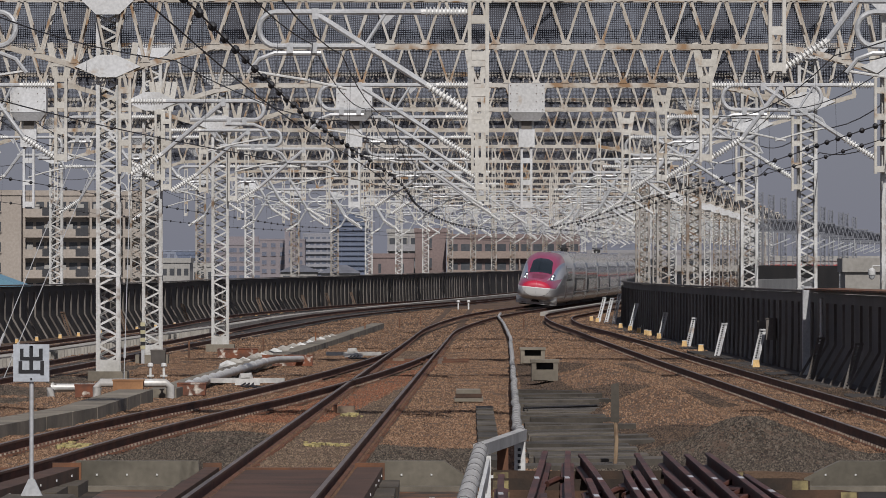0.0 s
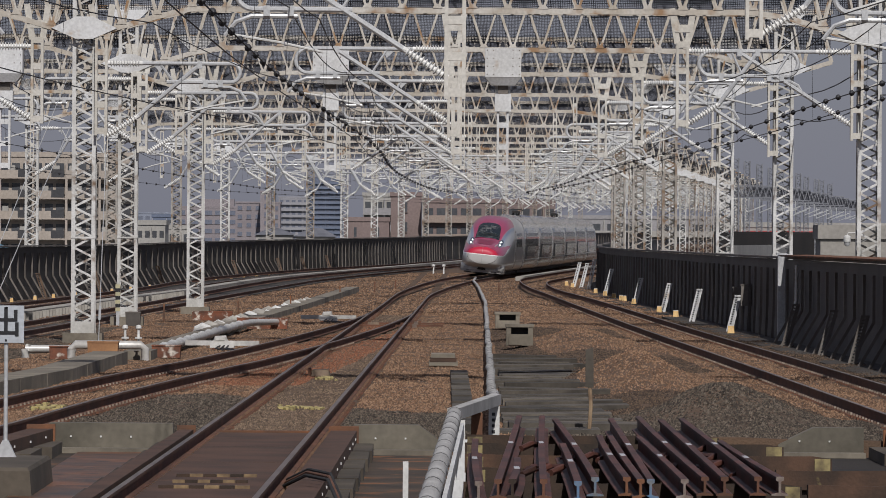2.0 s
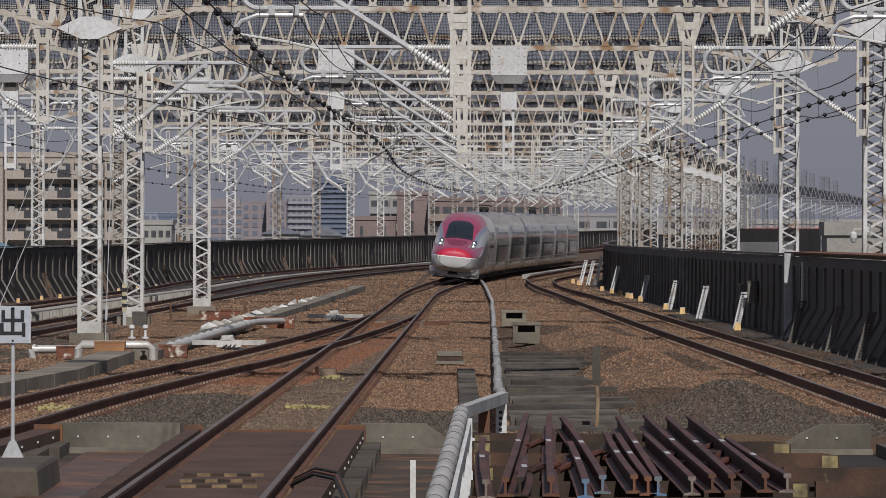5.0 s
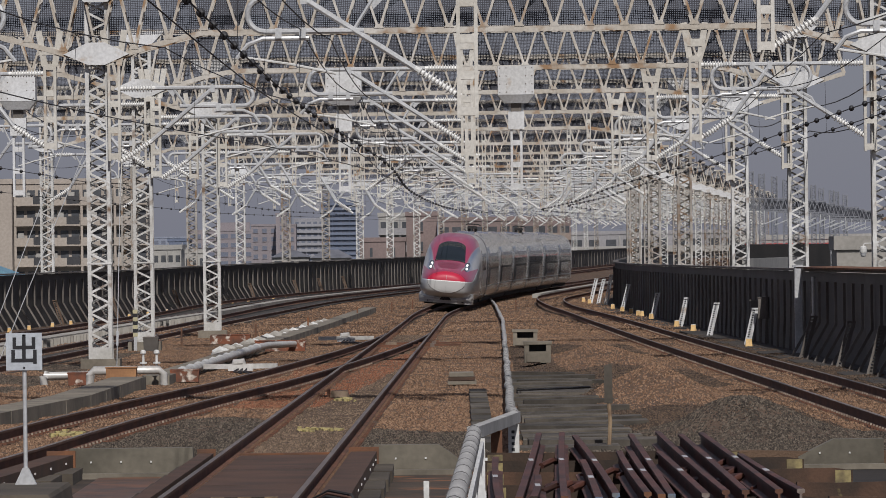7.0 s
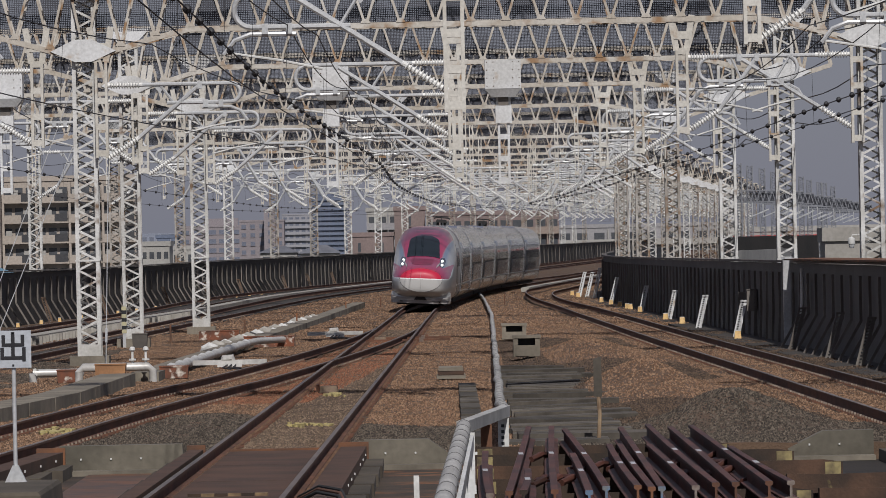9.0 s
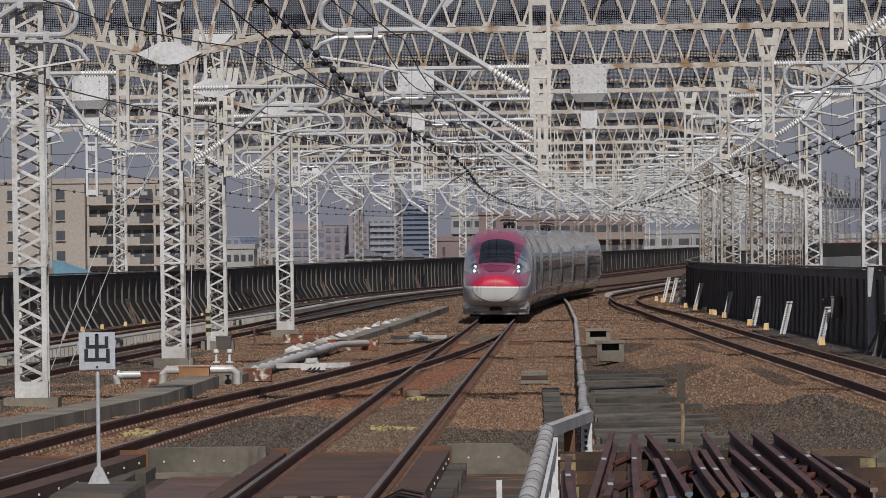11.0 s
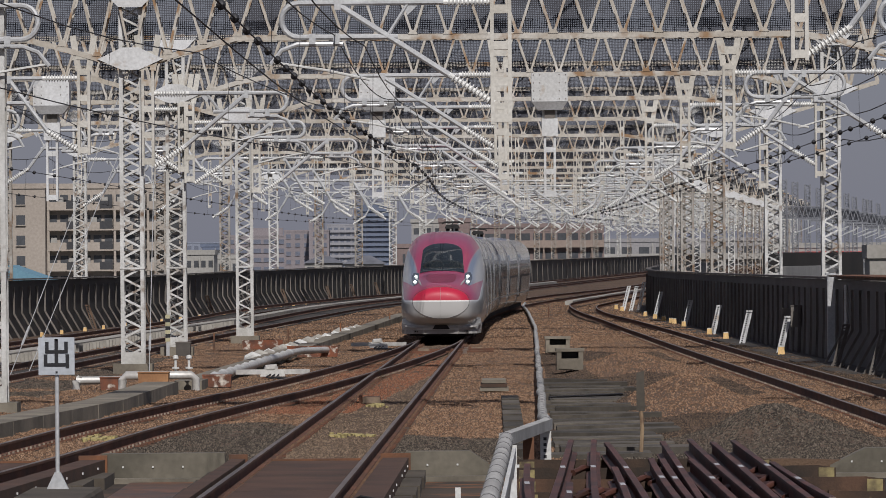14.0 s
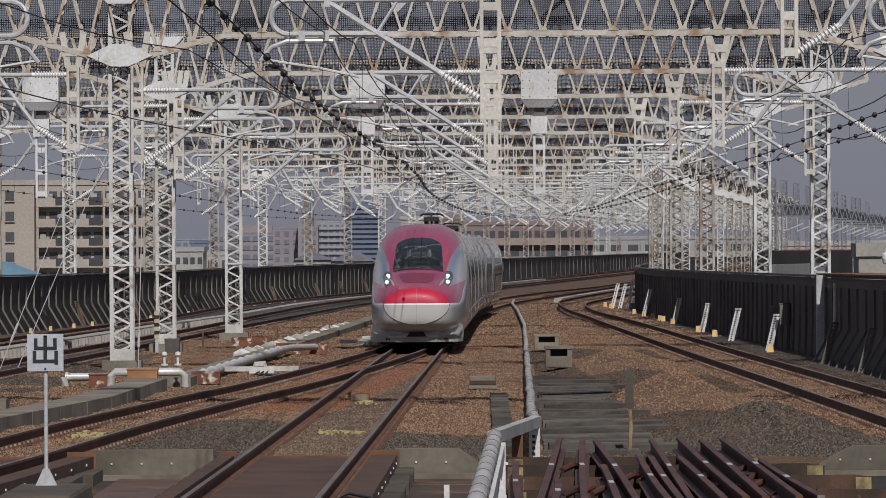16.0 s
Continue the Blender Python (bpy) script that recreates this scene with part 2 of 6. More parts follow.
def stations(y0, y1):
    ys, y = [], y0
    while y < y1:
        ys.append(y)
        y += max(1.5, 0.011 * y)
    return ys + [y1]


def heading(fx, y):
    return (fx(y + 0.5) - fx(y - 0.5))


def rail_mesh(fx, off, y0, y1):
    g = Geo()
    rings = []
    for y in stations(y0, y1):
        lift = rise(y) + (cant(y) if off < 0 else 0.0)
        k = 1 / math.hypot(1, heading(fx, y))
        rings.append([(fx(y) + (off + px) * k, y - (off + px) * k * heading(fx, y), lift + pz) for px, pz in PROFILE])
    g.sweep(rings)
    n = len(PROFILE)
    for i in range(len(rings) - 1):
        for j in (6, 7, 8):
            g.m[i * n + j] = 1
    return g


def fastenings(fx, y0, y1, step=0.625):
    """Rail clips with pale bolt heads along both rails."""
    plates, bolts = Geo(), Geo()
    y = y0
    while y < y1:
        lift = rise(y)
        for off in (-0.75, 0.75):
            up = lift + (cant(y) if off < 0 else 0)
            x = fx(y) + off
            plates.box(x - 0.17, x + 0.17, y - 0.08, y + 0.08, up - 0.2, up - 0.166)
            for s in (-0.115, 0.115):
                bolts.box(x + s - 0.015, x + s + 0.015, y - 0.022, y + 0.022, up - 0.17, up - 0.132)
        y += step
    return plates, bolts


BOLT = mat("pale_bolt", (0.40, 0.34, 0.27), (0.16, 0.11, 0.08), 0.6, 0.2)


BOLT_DARK = mat("rusty_bolt", (0.20, 0.115, 0.07), (0.11, 0.06, 0.04), 0.8)
DARK_LEDGE = mat("dark_walkway", (0.06, 0.052, 0.045), (0.038, 0.033, 0.03), 0.9, 0, 0.8, 12, 0.003)


def make_track(fx, y0, y1, label, fast_to, clip=BOLT):
    t = thing("railway_track", label, "railway track", "railway tracks", "")
    for off in (-0.75, 0.75):
        part("rail", rail_mesh(fx, off, y0, y1), (RAIL, RAIL_TOP), t)
    if fast_to > y0:
        plates, bolts = fastenings(fx, y0 + 1, fast_to)
        tagged(part("tie_plate", plates, RAIL, t, "rusty tie plates"), kind="stuff")
        tagged(part("clip_bolt", bolts, clip, t), kind="stuff")
    return t


def make_barrier(fx, y0, y1, name, label, side, step, skin_paint):
    """Noise barrier: dark panels, ribs bent outwards at the foot, a coping along the top."""
    t = thing(name, label, "noise barrier", kind="structure")
    ys = [y0]
    while ys[-1] < y1:
        ys.append(ys[-1] + step * (1 if ys[-1] < 620 else 3))
    h, inn = 2.12, -side

    def bent(lean):
        g = Geo()
        g.beam((inn * (0.08 + lean), 0, 0.0), (inn * 0.08, 0, 0.95), 0.07, 0.1, (0, 1, 0))
        g.box(inn * 0.08 - 0.035, inn * 0.08 + 0.035, -0.05, 0.05, 0.93, h - 0.1)
        return g.mesh("rib", BARRIER_RIB)
    near_rib, far_rib, straight_rib = bent(0.55), bent(0.55 if side < 0 else 0.04), bent(0.03)
    for a, b in zip(ys, ys[1:]):
        pa, pb = (fx(a), a), (fx(b), b)
        za, zb = rise(a) - 0.35, rise(b) - 0.35
        pan = Geo()
        pan.sweep([[(p[0], p[1], z), (p[0], p[1], z + h + 0.3), (p[0] + side * 0.12, p[1], z + h + 0.3), (p[0] + side * 0.12, p[1], z)] for p, z in ((pa, za), (pb, zb))])
        part("panel", pan, skin_paint, t)
        r = part("rib", near_rib if a < 178 else far_rib if a < 440 else straight_rib, None, t)
        r.matrix_basis = pose(fx(a), a, rise(a) - 0.2, 0, 0, -math.degrees(math.atan(heading(fx, a))))
    cop = Geo()
    cop.sweep([[(fx(y) + dx, y, rise(y) + z) for dx, z in ((-0.12, h - 0.03), (0.18, h - 0.03), (0.18, h + 0.03), (-0.12, h + 0.03))] for y in ys])
    part("coping", cop, BARRIER_RIB, t, "flat steel coping")
    return t


make_ground()
make_track(main_x, 40, 1300, "rusty standard-gauge main track curving away in brown ballast", 250, BOLT_DARK)
make_track(right_x, 40, 1300, "rusty curved track beside the dark noise barrier", 260)
make_track(side_x, 40, 226, "rusty diverging track of the turnout in brown ballast", 170)
make_track(left_x, 150, 1300, "dark rusty track beside the white cable trough", 300)
make_track(outer_x, 150, 1300, "dark rusty track along the ribbed noise barrier", 300)
make_barrier(wall_l, 120, 1350, "noise_barrier", "dark brown ribbed steel noise barrier along the outer track", -1, 3.4, BARRIER)
make_barrier(wall_r, 110, 560, "noise_barrier", "black ribbed steel noise barrier beside the curved track", 1, 3.1, SLATE_BARRIER)

# Walkway in a dark colour that stands in for the barrier's shadow on it.
ledge = Geo()
ledge.sweep([[(wall_r(y) - 1.15, y, rise(y) - 0.5), (wall_r(y) - 0.02, y, rise(y) - 0.5), (wall_r(y) - 0.02, y, rise(y) - 0.17), (wall_r(y) - 1.15, y, rise(y) - 0.19)] for y in range(100, 560, 6)])
tagged(part("barrier_walkway", ledge, DARK_LEDGE, None, "concrete walkway along the foot of the barrier, the barrier's shade painted in"), category="walkway", kind="structure")

# ---- gantries ----
GANTRY_Y = [122, 169, 203.5, 233.5, 267, 301, 343, 383, 416, 448.5, 481, 513, 545, 577, 609.5, 644, 678.5, 713, 747, 781, 815, 849, 883, 917, 951]
CHORD, TOP = 8.5, 9.75


def mast_geo(h, w):
    """Zigzag lacing of angle bars: flat flange outside, a lip along the upper edge turned inwards."""
    lace = Geo()
    q = w / 2
    n = int(h / (w * 0.5))
    for i in range(n):
        z0, z1 = h * i / n, h * (i + 1) / n
        s = 1 if i % 2 else -1
        for y, k in ((-q, s), (q, -s)):
            lace.beam((-q * k, y, z0), (q * k, y, z1), 0.05, 0.014, (0, 1, 0))
            lip = y - math.copysign(0.03, y)
            lace.beam((-q * k, lip, z0 + 0.03), (q * k, lip, z1 + 0.03), 0.010, 0.05, (0, 1, 0))
        for x in (-q, q):
            lace.beam((x, q * s, z0), (x, -q * s, z1), 0.05, 0.014, (1, 0, 0))
    return lace


MAST_CACHE = {}


def make_mast(x, y, h, w, label, base, paint=None):
    paint = paint or MAST_STEEL
    key = (round(h, 1), w, paint.name)
    q = w / 2
    if key not in MAST_CACHE:
        leg = Geo().box(-0.05, 0.05, -0.05, -0.036, 0, h).box(-0.05, -0.036, -0.035, 0.05, 0, h)
        plate = Geo().box(-q - 0.03, q + 0.03, -q - 0.03, q + 0.03, 0, 0.42)
        band = Geo().box(-q - 0.062, q + 0.062, -q - 0.062, q + 0.062, h * 0.26, h * 0.26 + 0.05)
        foot = Geo().box(-q - 0.25, q + 0.25, -q - 0.25, q + 0.25, -0.5, 0.12)
        MAST_CACHE[key] = (leg.mesh("leg", paint), mast_geo(h, w).mesh("lacing", paint), plate.mesh("foot_plate", paint), band.mesh("splice_band", paint), foot.mesh("footing", CONCRETE))
    leg, lace, plate, band, foot = MAST_CACHE[key]
    t = thing("lattice_mast", label, "lattice mast", "masts of the overhead line gantries", "", pose(x, y, base))
    for sx in (-q, q):
        for sy in (-q, q):
            part("leg", leg, None, t).matrix_basis = pose(sx, sy, 0, 0, 0, {(1, 1): 180, (1, 0): 90, (0, 1): -90, (0, 0): 0}[(int(sx > 0), int(sy > 0))])
    tagged(part("lacing", lace, None, t), kind="stuff")
    part("foot_plate", plate, None, t)
    part("splice_band", band, None, t)
    part("footing", foot, None, t, "concrete footing")
    return t


NET = bpy.data.materials.new("dark_wire_netting")
NET.use_nodes = True


def net_nodes():
    nd, lk = NET.node_tree.nodes, NET.node_tree.links
    bsdf, out = nd["Principled BSDF"], nd["Material Output"]
    bsdf.inputs["Base Color"].default_value = (0.045, 0.047, 0.06, 1)
    bsdf.inputs["Roughness"].default_value = 0.7
    geo, sep = nd.new("ShaderNodeNewGeometry"), nd.new("ShaderNodeSeparateXYZ")
    wave, push, shift = nd.new("ShaderNodeTexNoise"), nd.new("ShaderNodeVectorMath"), nd.new("ShaderNodeVectorMath")
    wave.inputs["Scale"].default_value, wave.inputs["Detail"].default_value = 1.3, 3.0
    lk.new(geo.outputs["Position"], wave.inputs["Vector"])
    push.operation, push.inputs[1].default_value = "MULTIPLY", (0.09, 0.09, 0.09)
    lk.new(wave.outputs["Color"], push.inputs[0])
    lk.new(geo.outputs["Position"], shift.inputs[0])
    lk.new(push.outputs[0], shift.inputs[1])
    lk.new(shift.outputs[0], sep.inputs[0])
    fold = nd.new("ShaderNodeTexNoise")          # folds, where the net lies double
    fold.inputs["Scale"].default_value, fold.inputs["Detail"].default_value = 0.55, 4.0
    lk.new(geo.outputs["Position"], fold.inputs["Vector"])
    thick = nd.new("ShaderNodeMapRange")
    for i, v in ((1, 0.45), (2, 0.65), (3, 0.33), (4, 0.68)):
        thick.inputs[i].default_value = v
    lk.new(fold.outputs["Fac"], thick.inputs[0])
    wires = []
    for axis in ("X", "Z"):
        k = nd.new("ShaderNodeMath"); k.operation = "MULTIPLY"; k.inputs[1].default_value = 1 / 0.047
        lk.new(sep.outputs[axis], k.inputs[0])
        fr = nd.new("ShaderNodeMath"); fr.operation = "FRACT"
        lk.new(k.outputs[0], fr.inputs[0])
        lt = nd.new("ShaderNodeMath"); lt.operation = "LESS_THAN"; lk.new(thick.outputs[0], lt.inputs[1])
        lk.new(fr.outputs[0], lt.inputs[0])
        wires.append(lt.outputs[0])
    mx = nd.new("ShaderNodeMath"); mx.operation = "MAXIMUM"
    lk.new(wires[0], mx.inputs[0]); lk.new(wires[1], mx.inputs[1])
    clear, mixer = nd.new("ShaderNodeBsdfTransparent"), nd.new("ShaderNodeMixShader")
    lk.new(mx.outputs[0], mixer.inputs[0]); lk.new(clear.outputs[0], mixer.inputs[1]); lk.new(bsdf.outputs[0], mixer.inputs[2])
    lk.new(mixer.outputs[0], out.inputs["Surface"])


net_nodes()


def make_gantry(y, x0, x1, supports):
    """A lattice girder over all tracks; its lower chord dips to each support."""
    up = rise(y)
    t = thing("overhead_gantry", "cream painted lattice girder gantry with rust stains and netting", "gantry", "gantries over the tracks", "", pose(0, y, up))
    half = 0.9
    n = int((x1 - x0) / half)
    pitch = (x1 - x0) / n

    def low(x):
        d = min([abs(x - s) for s in supports])
        return CHORD - (0.75 * (1 - d / 2.6) if d < 2.6 else 0.0)

    for yy in (-0.42, 0.42):
        chord, web = Geo().box(x0, x1, yy - 0.06, yy + 0.06, TOP - 0.07, TOP + 0.07), Geo()
        xs = [x0 + i * pitch for i in range(n + 1)]
        bottom = Geo().sweep([[(x, yy + dy, low(x) + dz) for dy, dz in ((-0.06, -0.07), (0.06, -0.07), (0.06, 0.07), (-0.06, 0.07))] for x in xs])
        part("upper_chord", chord, STEEL_RUSTY, t)
        part("lower_chord", bottom, STEEL_RUSTY, t)
        for a, b in zip(xs, xs[1:]):
            mid = (a + b) / 2
            for p, q in (((a, yy, low(a)), (mid - 0.05, yy, TOP)), ((mid + 0.05, yy, TOP), (b, yy, low(b)))):
                if y < 240 and yy < 0:
                    part("web_bar", Geo().beam(p, q, 0.062, 0.062, (0, 1, 0)), STEEL_RUSTY, t)
                else:
                    web.beam(p, q, 0.062, 0.062, (0, 1, 0))
        if web.v:
            tagged(part("web", web, STEEL_RUSTY, t), kind="stuff")
        node = Geo()
        for x in xs[1:-1]:
            node.prism([(x - 0.13, low(x) + 0.06), (x + 0.13, low(x) + 0.06), (x + 0.07, low(x) + 0.17), (x - 0.07, low(x) + 0.17)], yy - 0.075, yy - 0.062)
        tagged(part("node_plate", node, STEEL_RUSTY, t), kind="stuff")
    cross = Geo()
    for i in range(0, n, 2):
        a = x0 + i * pitch
        cross.beam((a, -0.42, TOP), (a + pitch, 0.42, TOP), 0.06, 0.06)
        cross.beam((a, -0.42, low(a)), (a + pitch, 0.42, low(a + pitch)), 0.06, 0.06)
    tagged(part("cross_bracing", cross, STEEL_RUSTY, t), kind="stuff")
    for s in supports:
        g = Geo().prism([(s - 0.85, 7.98), (s - 0.22, 8.28), (s + 0.22, 8.28), (s + 0.85, 7.98), (s + 0.22, 7.7), (s - 0.22, 7.7)], -0.52, -0.49)
        part("gusset", g, STEEL_WHITE, t, "white diamond-shaped gusset plate")
        g = Geo().prism([(s - 0.75, TOP + 0.02), (s + 0.75, TOP + 0.02), (s + 0.3, TOP - 0.42), (s - 0.3, TOP - 0.42)], -0.52, -0.49)
        part("head_plate", g, STEEL_WHITE, t, "white head plate")
    net = Geo()
    net.add([(x0, 0.5, TOP), (x1, 0.5, TOP), (x1, 0.5, CHORD), (x0, 0.5, CHORD)], [(0, 1, 2, 3)])
    part("netting", net, NET, t, "dark wire netting")
    return t


LEFT_FOOT = {122: -8.95, 169: -8.7, 203.5: -9.1, 233.5: -8.0}
RIGHT_FOOT = {122: 12.2, 169: 11.7, 203.5: 11.4, 233.5: 11.0, 267: 10.3, 301: 10.2, 343: 10.6}
OLD_STEEL = mat("weathered_mast_steel", (0.46, 0.44, 0.41), (0.29, 0.26, 0.225), 0.65, 0, 1.1, 16, rust=(0.19, 0.12, 0.07), rust_at=0.52)
rnd_mast = random.Random(11)
for gy in GANTRY_Y:
    lf = LEFT_FOOT.get(gy, wall_l(gy) - 1.0)
    rf = RIGHT_FOOT.get(gy, wall_r(gy) + 0.9)
    wide = [lf, rf]
    if gy in LEFT_FOOT:
        wide.append(wall_l(gy) - 1.0)
    make_gantry(gy, min(wide) - 0.3, rf + 1.5, wide)
    for fx_ in wide:
        near = fx_ == lf and gy in LEFT_FOOT
        base = rise(gy) - (0.05 if near else 0.6)
        make_mast(fx_, gy, TOP + 0.1 + rise(gy) - base, 0.52, "white painted steel lattice mast standing " + ("between the tracks" if near else "outside the noise barrier"), base, OLD_STEEL if gy > 240 and rnd_mast.random() < 0.6 else None)


# ---- train ----
def car_paint(name, crimson_nose):
    """Silver body paint; on the leading car also the crimson bonnet, silver cheeks and white line."""
    m = bpy.data.materials.new(name)
    m.use_nodes = True
    nd, lk = m.node_tree.nodes, m.node_tree.links
    bsdf = nd["Principled BSDF"]
    bsdf.inputs["Roughness"].default_value, bsdf.inputs["Metallic"].default_value = (0.36, 0.25) if crimson_nose else (0.2, 0.7)
    bsdf.inputs["Coat Weight"].default_value, bsdf.inputs["Coat Roughness"].default_value = 0.6, 0.08
    tc, sep = nd.new("ShaderNodeTexCoord"), nd.new("ShaderNodeSeparateXYZ")
    lk.new(tc.outputs["Object"], sep.inputs[0])

    def calc(op, a, b):
        n = nd.new("ShaderNodeMath")
        n.operation = op
        for i, v in enumerate((a, b)):
            if isinstance(v, (int, float)):
                n.inputs[i].default_value = v
            else:
                lk.new(v, n.inputs[i])
        return n.outputs[0]

    def blend(fac, a, b):
        x = nd.new("ShaderNodeMix")
        x.data_type = "RGBA"
        for i, v in ((0, fac), (6, a), (7, b)):
            if isinstance(v, tuple):
                x.inputs[i].default_value = (*v, 1)
            else:
                lk.new(v, x.inputs[i])
        return x.outputs[2]

    X, Y, Z = sep.outputs["X"], sep.outputs["Y"], sep.outputs["Z"]
    dirt = nd.new("ShaderNodeTexNoise")
    dirt.inputs["Scale"].default_value = 2.2
    lk.new(tc.outputs["Object"], dirt.inputs["Vector"])
    silver = blend(dirt.outputs["Fac"], (0.54, 0.54, 0.535) if crimson_nose else (0.5, 0.5, 0.505), (0.43, 0.425, 0.42) if crimson_nose else (0.38, 0.38, 0.385))
    roof = calc("GREATER_THAN", Z, 3.08)
    if crimson_nose:
        side = calc("ABSOLUTE", X, 0)
        belt = calc("ADD", 1.33, calc("MULTIPLY", 0.14, calc("MAXIMUM", 0.0, calc("SUBTRACT", Y, 1.4))))
        reach = calc("ADD", 5.6, calc("MULTIPLY", 2.8, calc("SUBTRACT", Z, 1.3)))
        above = calc("MULTIPLY", calc("GREATER_THAN", Z, belt), calc("LESS_THAN", Y, reach))
        cheek_low = calc("ADD", 1.45, calc("MULTIPLY", 0.404, side))
        # the silver cheek opens from the lamps and runs up to the roof, with a slate strip along its inner edge
        inner = calc("ADD", 0.87, calc("MULTIPLY", 0.4, calc("POWER", calc("MAXIMUM", calc("SUBTRACT", Z, 2.15), 0.0), 2.0)))
        soft = nd.new("ShaderNodeMapRange")
        soft.inputs["From Min"].default_value, soft.inputs["From Max"].default_value = -0.04, 0.04
        lk.new(calc("SUBTRACT", side, inner), soft.inputs["Value"])
        upper = calc("MULTIPLY", calc("GREATER_THAN", Z, cheek_low), calc("GREATER_THAN", Y, 1.6))
        cheek = calc("MULTIPLY", soft.outputs["Result"], upper)
        edge = nd.new("ShaderNodeMapRange")
        edge.inputs["From Min"].default_value, edge.inputs["From Max"].default_value = 0.16, 0.34
        lk.new(calc("SUBTRACT", side, inner), edge.inputs["Value"])
        red = calc("MULTIPLY", above, calc("SUBTRACT", 1.0, cheek))
        slate = calc("MULTIPLY", calc("MULTIPLY", cheek, above), calc("SUBTRACT", 1.0, edge.outputs["Result"]))
        line = calc("LESS_THAN", calc("ABSOLUTE", calc("SUBTRACT", Z, belt), 0), 0.025)
        line = calc("MULTIPLY", line, calc("LESS_THAN", Y, 6.6))
        col = blend(red, blend(slate, silver, (0.20, 0.25, 0.34)), (0.40, 0.028, 0.10))
        col = blend(line, col, (0.78, 0.78, 0.78))
    else:
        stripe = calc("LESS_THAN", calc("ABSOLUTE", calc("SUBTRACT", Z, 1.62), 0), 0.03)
        # lower side painted darker, for the shade and dark ground it mirrors
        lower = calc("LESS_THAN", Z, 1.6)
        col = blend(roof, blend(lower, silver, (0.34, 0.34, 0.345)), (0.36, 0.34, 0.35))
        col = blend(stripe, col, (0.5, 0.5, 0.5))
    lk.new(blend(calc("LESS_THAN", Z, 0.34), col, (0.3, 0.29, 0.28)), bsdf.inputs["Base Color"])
    return m


def cap_paint():
    m = bpy.data.materials.new("coupler_cover_paint")
    m.use_nodes = True
    nd, lk = m.node_tree.nodes, m.node_tree.links
    tc, sep, gt, x = nd.new("ShaderNodeTexCoord"), nd.new("ShaderNodeSeparateXYZ"), nd.new("ShaderNodeMath"), nd.new("ShaderNodeMix")
    gt.operation, gt.inputs[1].default_value, x.data_type = "GREATER_THAN", 1.33, "RGBA"
    x.inputs[6].default_value, x.inputs[7].default_value = (0.43, 0.425, 0.415, 1), (0.46, 0.012, 0.045, 1)
    lk.new(tc.outputs["Object"], sep.inputs[0])
    lk.new(sep.outputs["Z"], gt.inputs[0])
    lk.new(gt.outputs[0], x.inputs[0])
    off, size, near, line = nd.new("ShaderNodeMath"), nd.new("ShaderNodeMath"), nd.new("ShaderNodeMath"), nd.new("ShaderNodeMix")
    off.operation, size.operation, near.operation, line.data_type = "SUBTRACT", "ABSOLUTE", "LESS_THAN", "RGBA"
    off.inputs[1].default_value, near.inputs[1].default_value, line.inputs[7].default_value = 1.33, 0.022, (0.78, 0.78, 0.78, 1)
    lk.new(sep.outputs["Z"], off.inputs[0])
    lk.new(off.outputs[0], size.inputs[0])
    lk.new(size.outputs[0], near.inputs[0])
    lk.new(near.outputs[0], line.inputs[0])
    lk.new(x.outputs[2], line.inputs[6])
    lk.new(line.outputs[2], nd["Principled BSDF"].inputs["Base Color"])
    nd["Principled BSDF"].inputs["Roughness"].default_value = 0.5
    nd["Principled BSDF"].inputs["Coat Weight"].default_value = 0.15
    return m


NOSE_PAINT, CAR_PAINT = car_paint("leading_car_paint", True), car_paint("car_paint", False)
GLASS = mat("dark_windscreen", (0.008, 0.014, 0.018), (0.014, 0.022, 0.028), 0.06, 0, 0.6, 3)
GLASS.node_tree.nodes["Principled BSDF"].inputs["Specular IOR Level"].default_value = 0.18
CAR_GLASS = mat("car_window_glass", (0.03, 0.034, 0.04), (0.02, 0.022, 0.026), 0.06, 0, 0.6, 3)
DARK_RED = mat("dark_bonnet_panel", (0.26, 0.02, 0.065), None, 0.4)
UNDER = mat("train_underside", (0.025, 0.024, 0.024), None, 0.85)
LIP = mat("white_skirt_paint", (0.48, 0.475, 0.46), (0.38, 0.37, 0.355), 0.45, 0, 2, 12)
BAND_GREY = mat("grey_end_ring", (0.38, 0.38, 0.38), None, 0.5)
SLATE_GLASS = mat("slate_lamp_glass", (0.07, 0.085, 0.11), (0.04, 0.05, 0.065), 0.15, 0, 3, 20)
SEAM = mat("dark_seam", (0.06, 0.06, 0.065), None, 0.6)
LAMP = bpy.data.materials.new("headlight_glow")
LAMP.use_nodes = True
LAMP.node_tree.nodes["Principled BSDF"].inputs["Emission Color"].default_value = (0.92, 1.0, 0.93, 1)
LAMP.node_tree.nodes["Principled BSDF"].inputs["Emission Strength"].default_value = 1.7

def blunt(pts):
    """A profile over the square root of the distance, so that the tip is round."""
    f = spline([(math.sqrt(d), v) for d, v in pts])
    return lambda d: f(math.sqrt(max(0.0, d)))


W_OF = blunt([(0, 0.0), (0.04, 0.62), (0.15, 0.86), (0.35, 1.02), (0.7, 1.14), (1.4, 1.27), (2.6, 1.37), (5, 1.44), (9, 1.48), (23, 1.48)])
T_OF = blunt([(0, 1.2), (0.04, 1.54), (0.15, 1.70), (0.35, 1.80), (0.7, 1.90), (1.4, 2.02), (2.6, 2.16), (3.9, 2.34), (5.0, 2.74), (6.4, 3.22), (8.0, 3.55), (10.5, 3.75), (23, 3.75)])
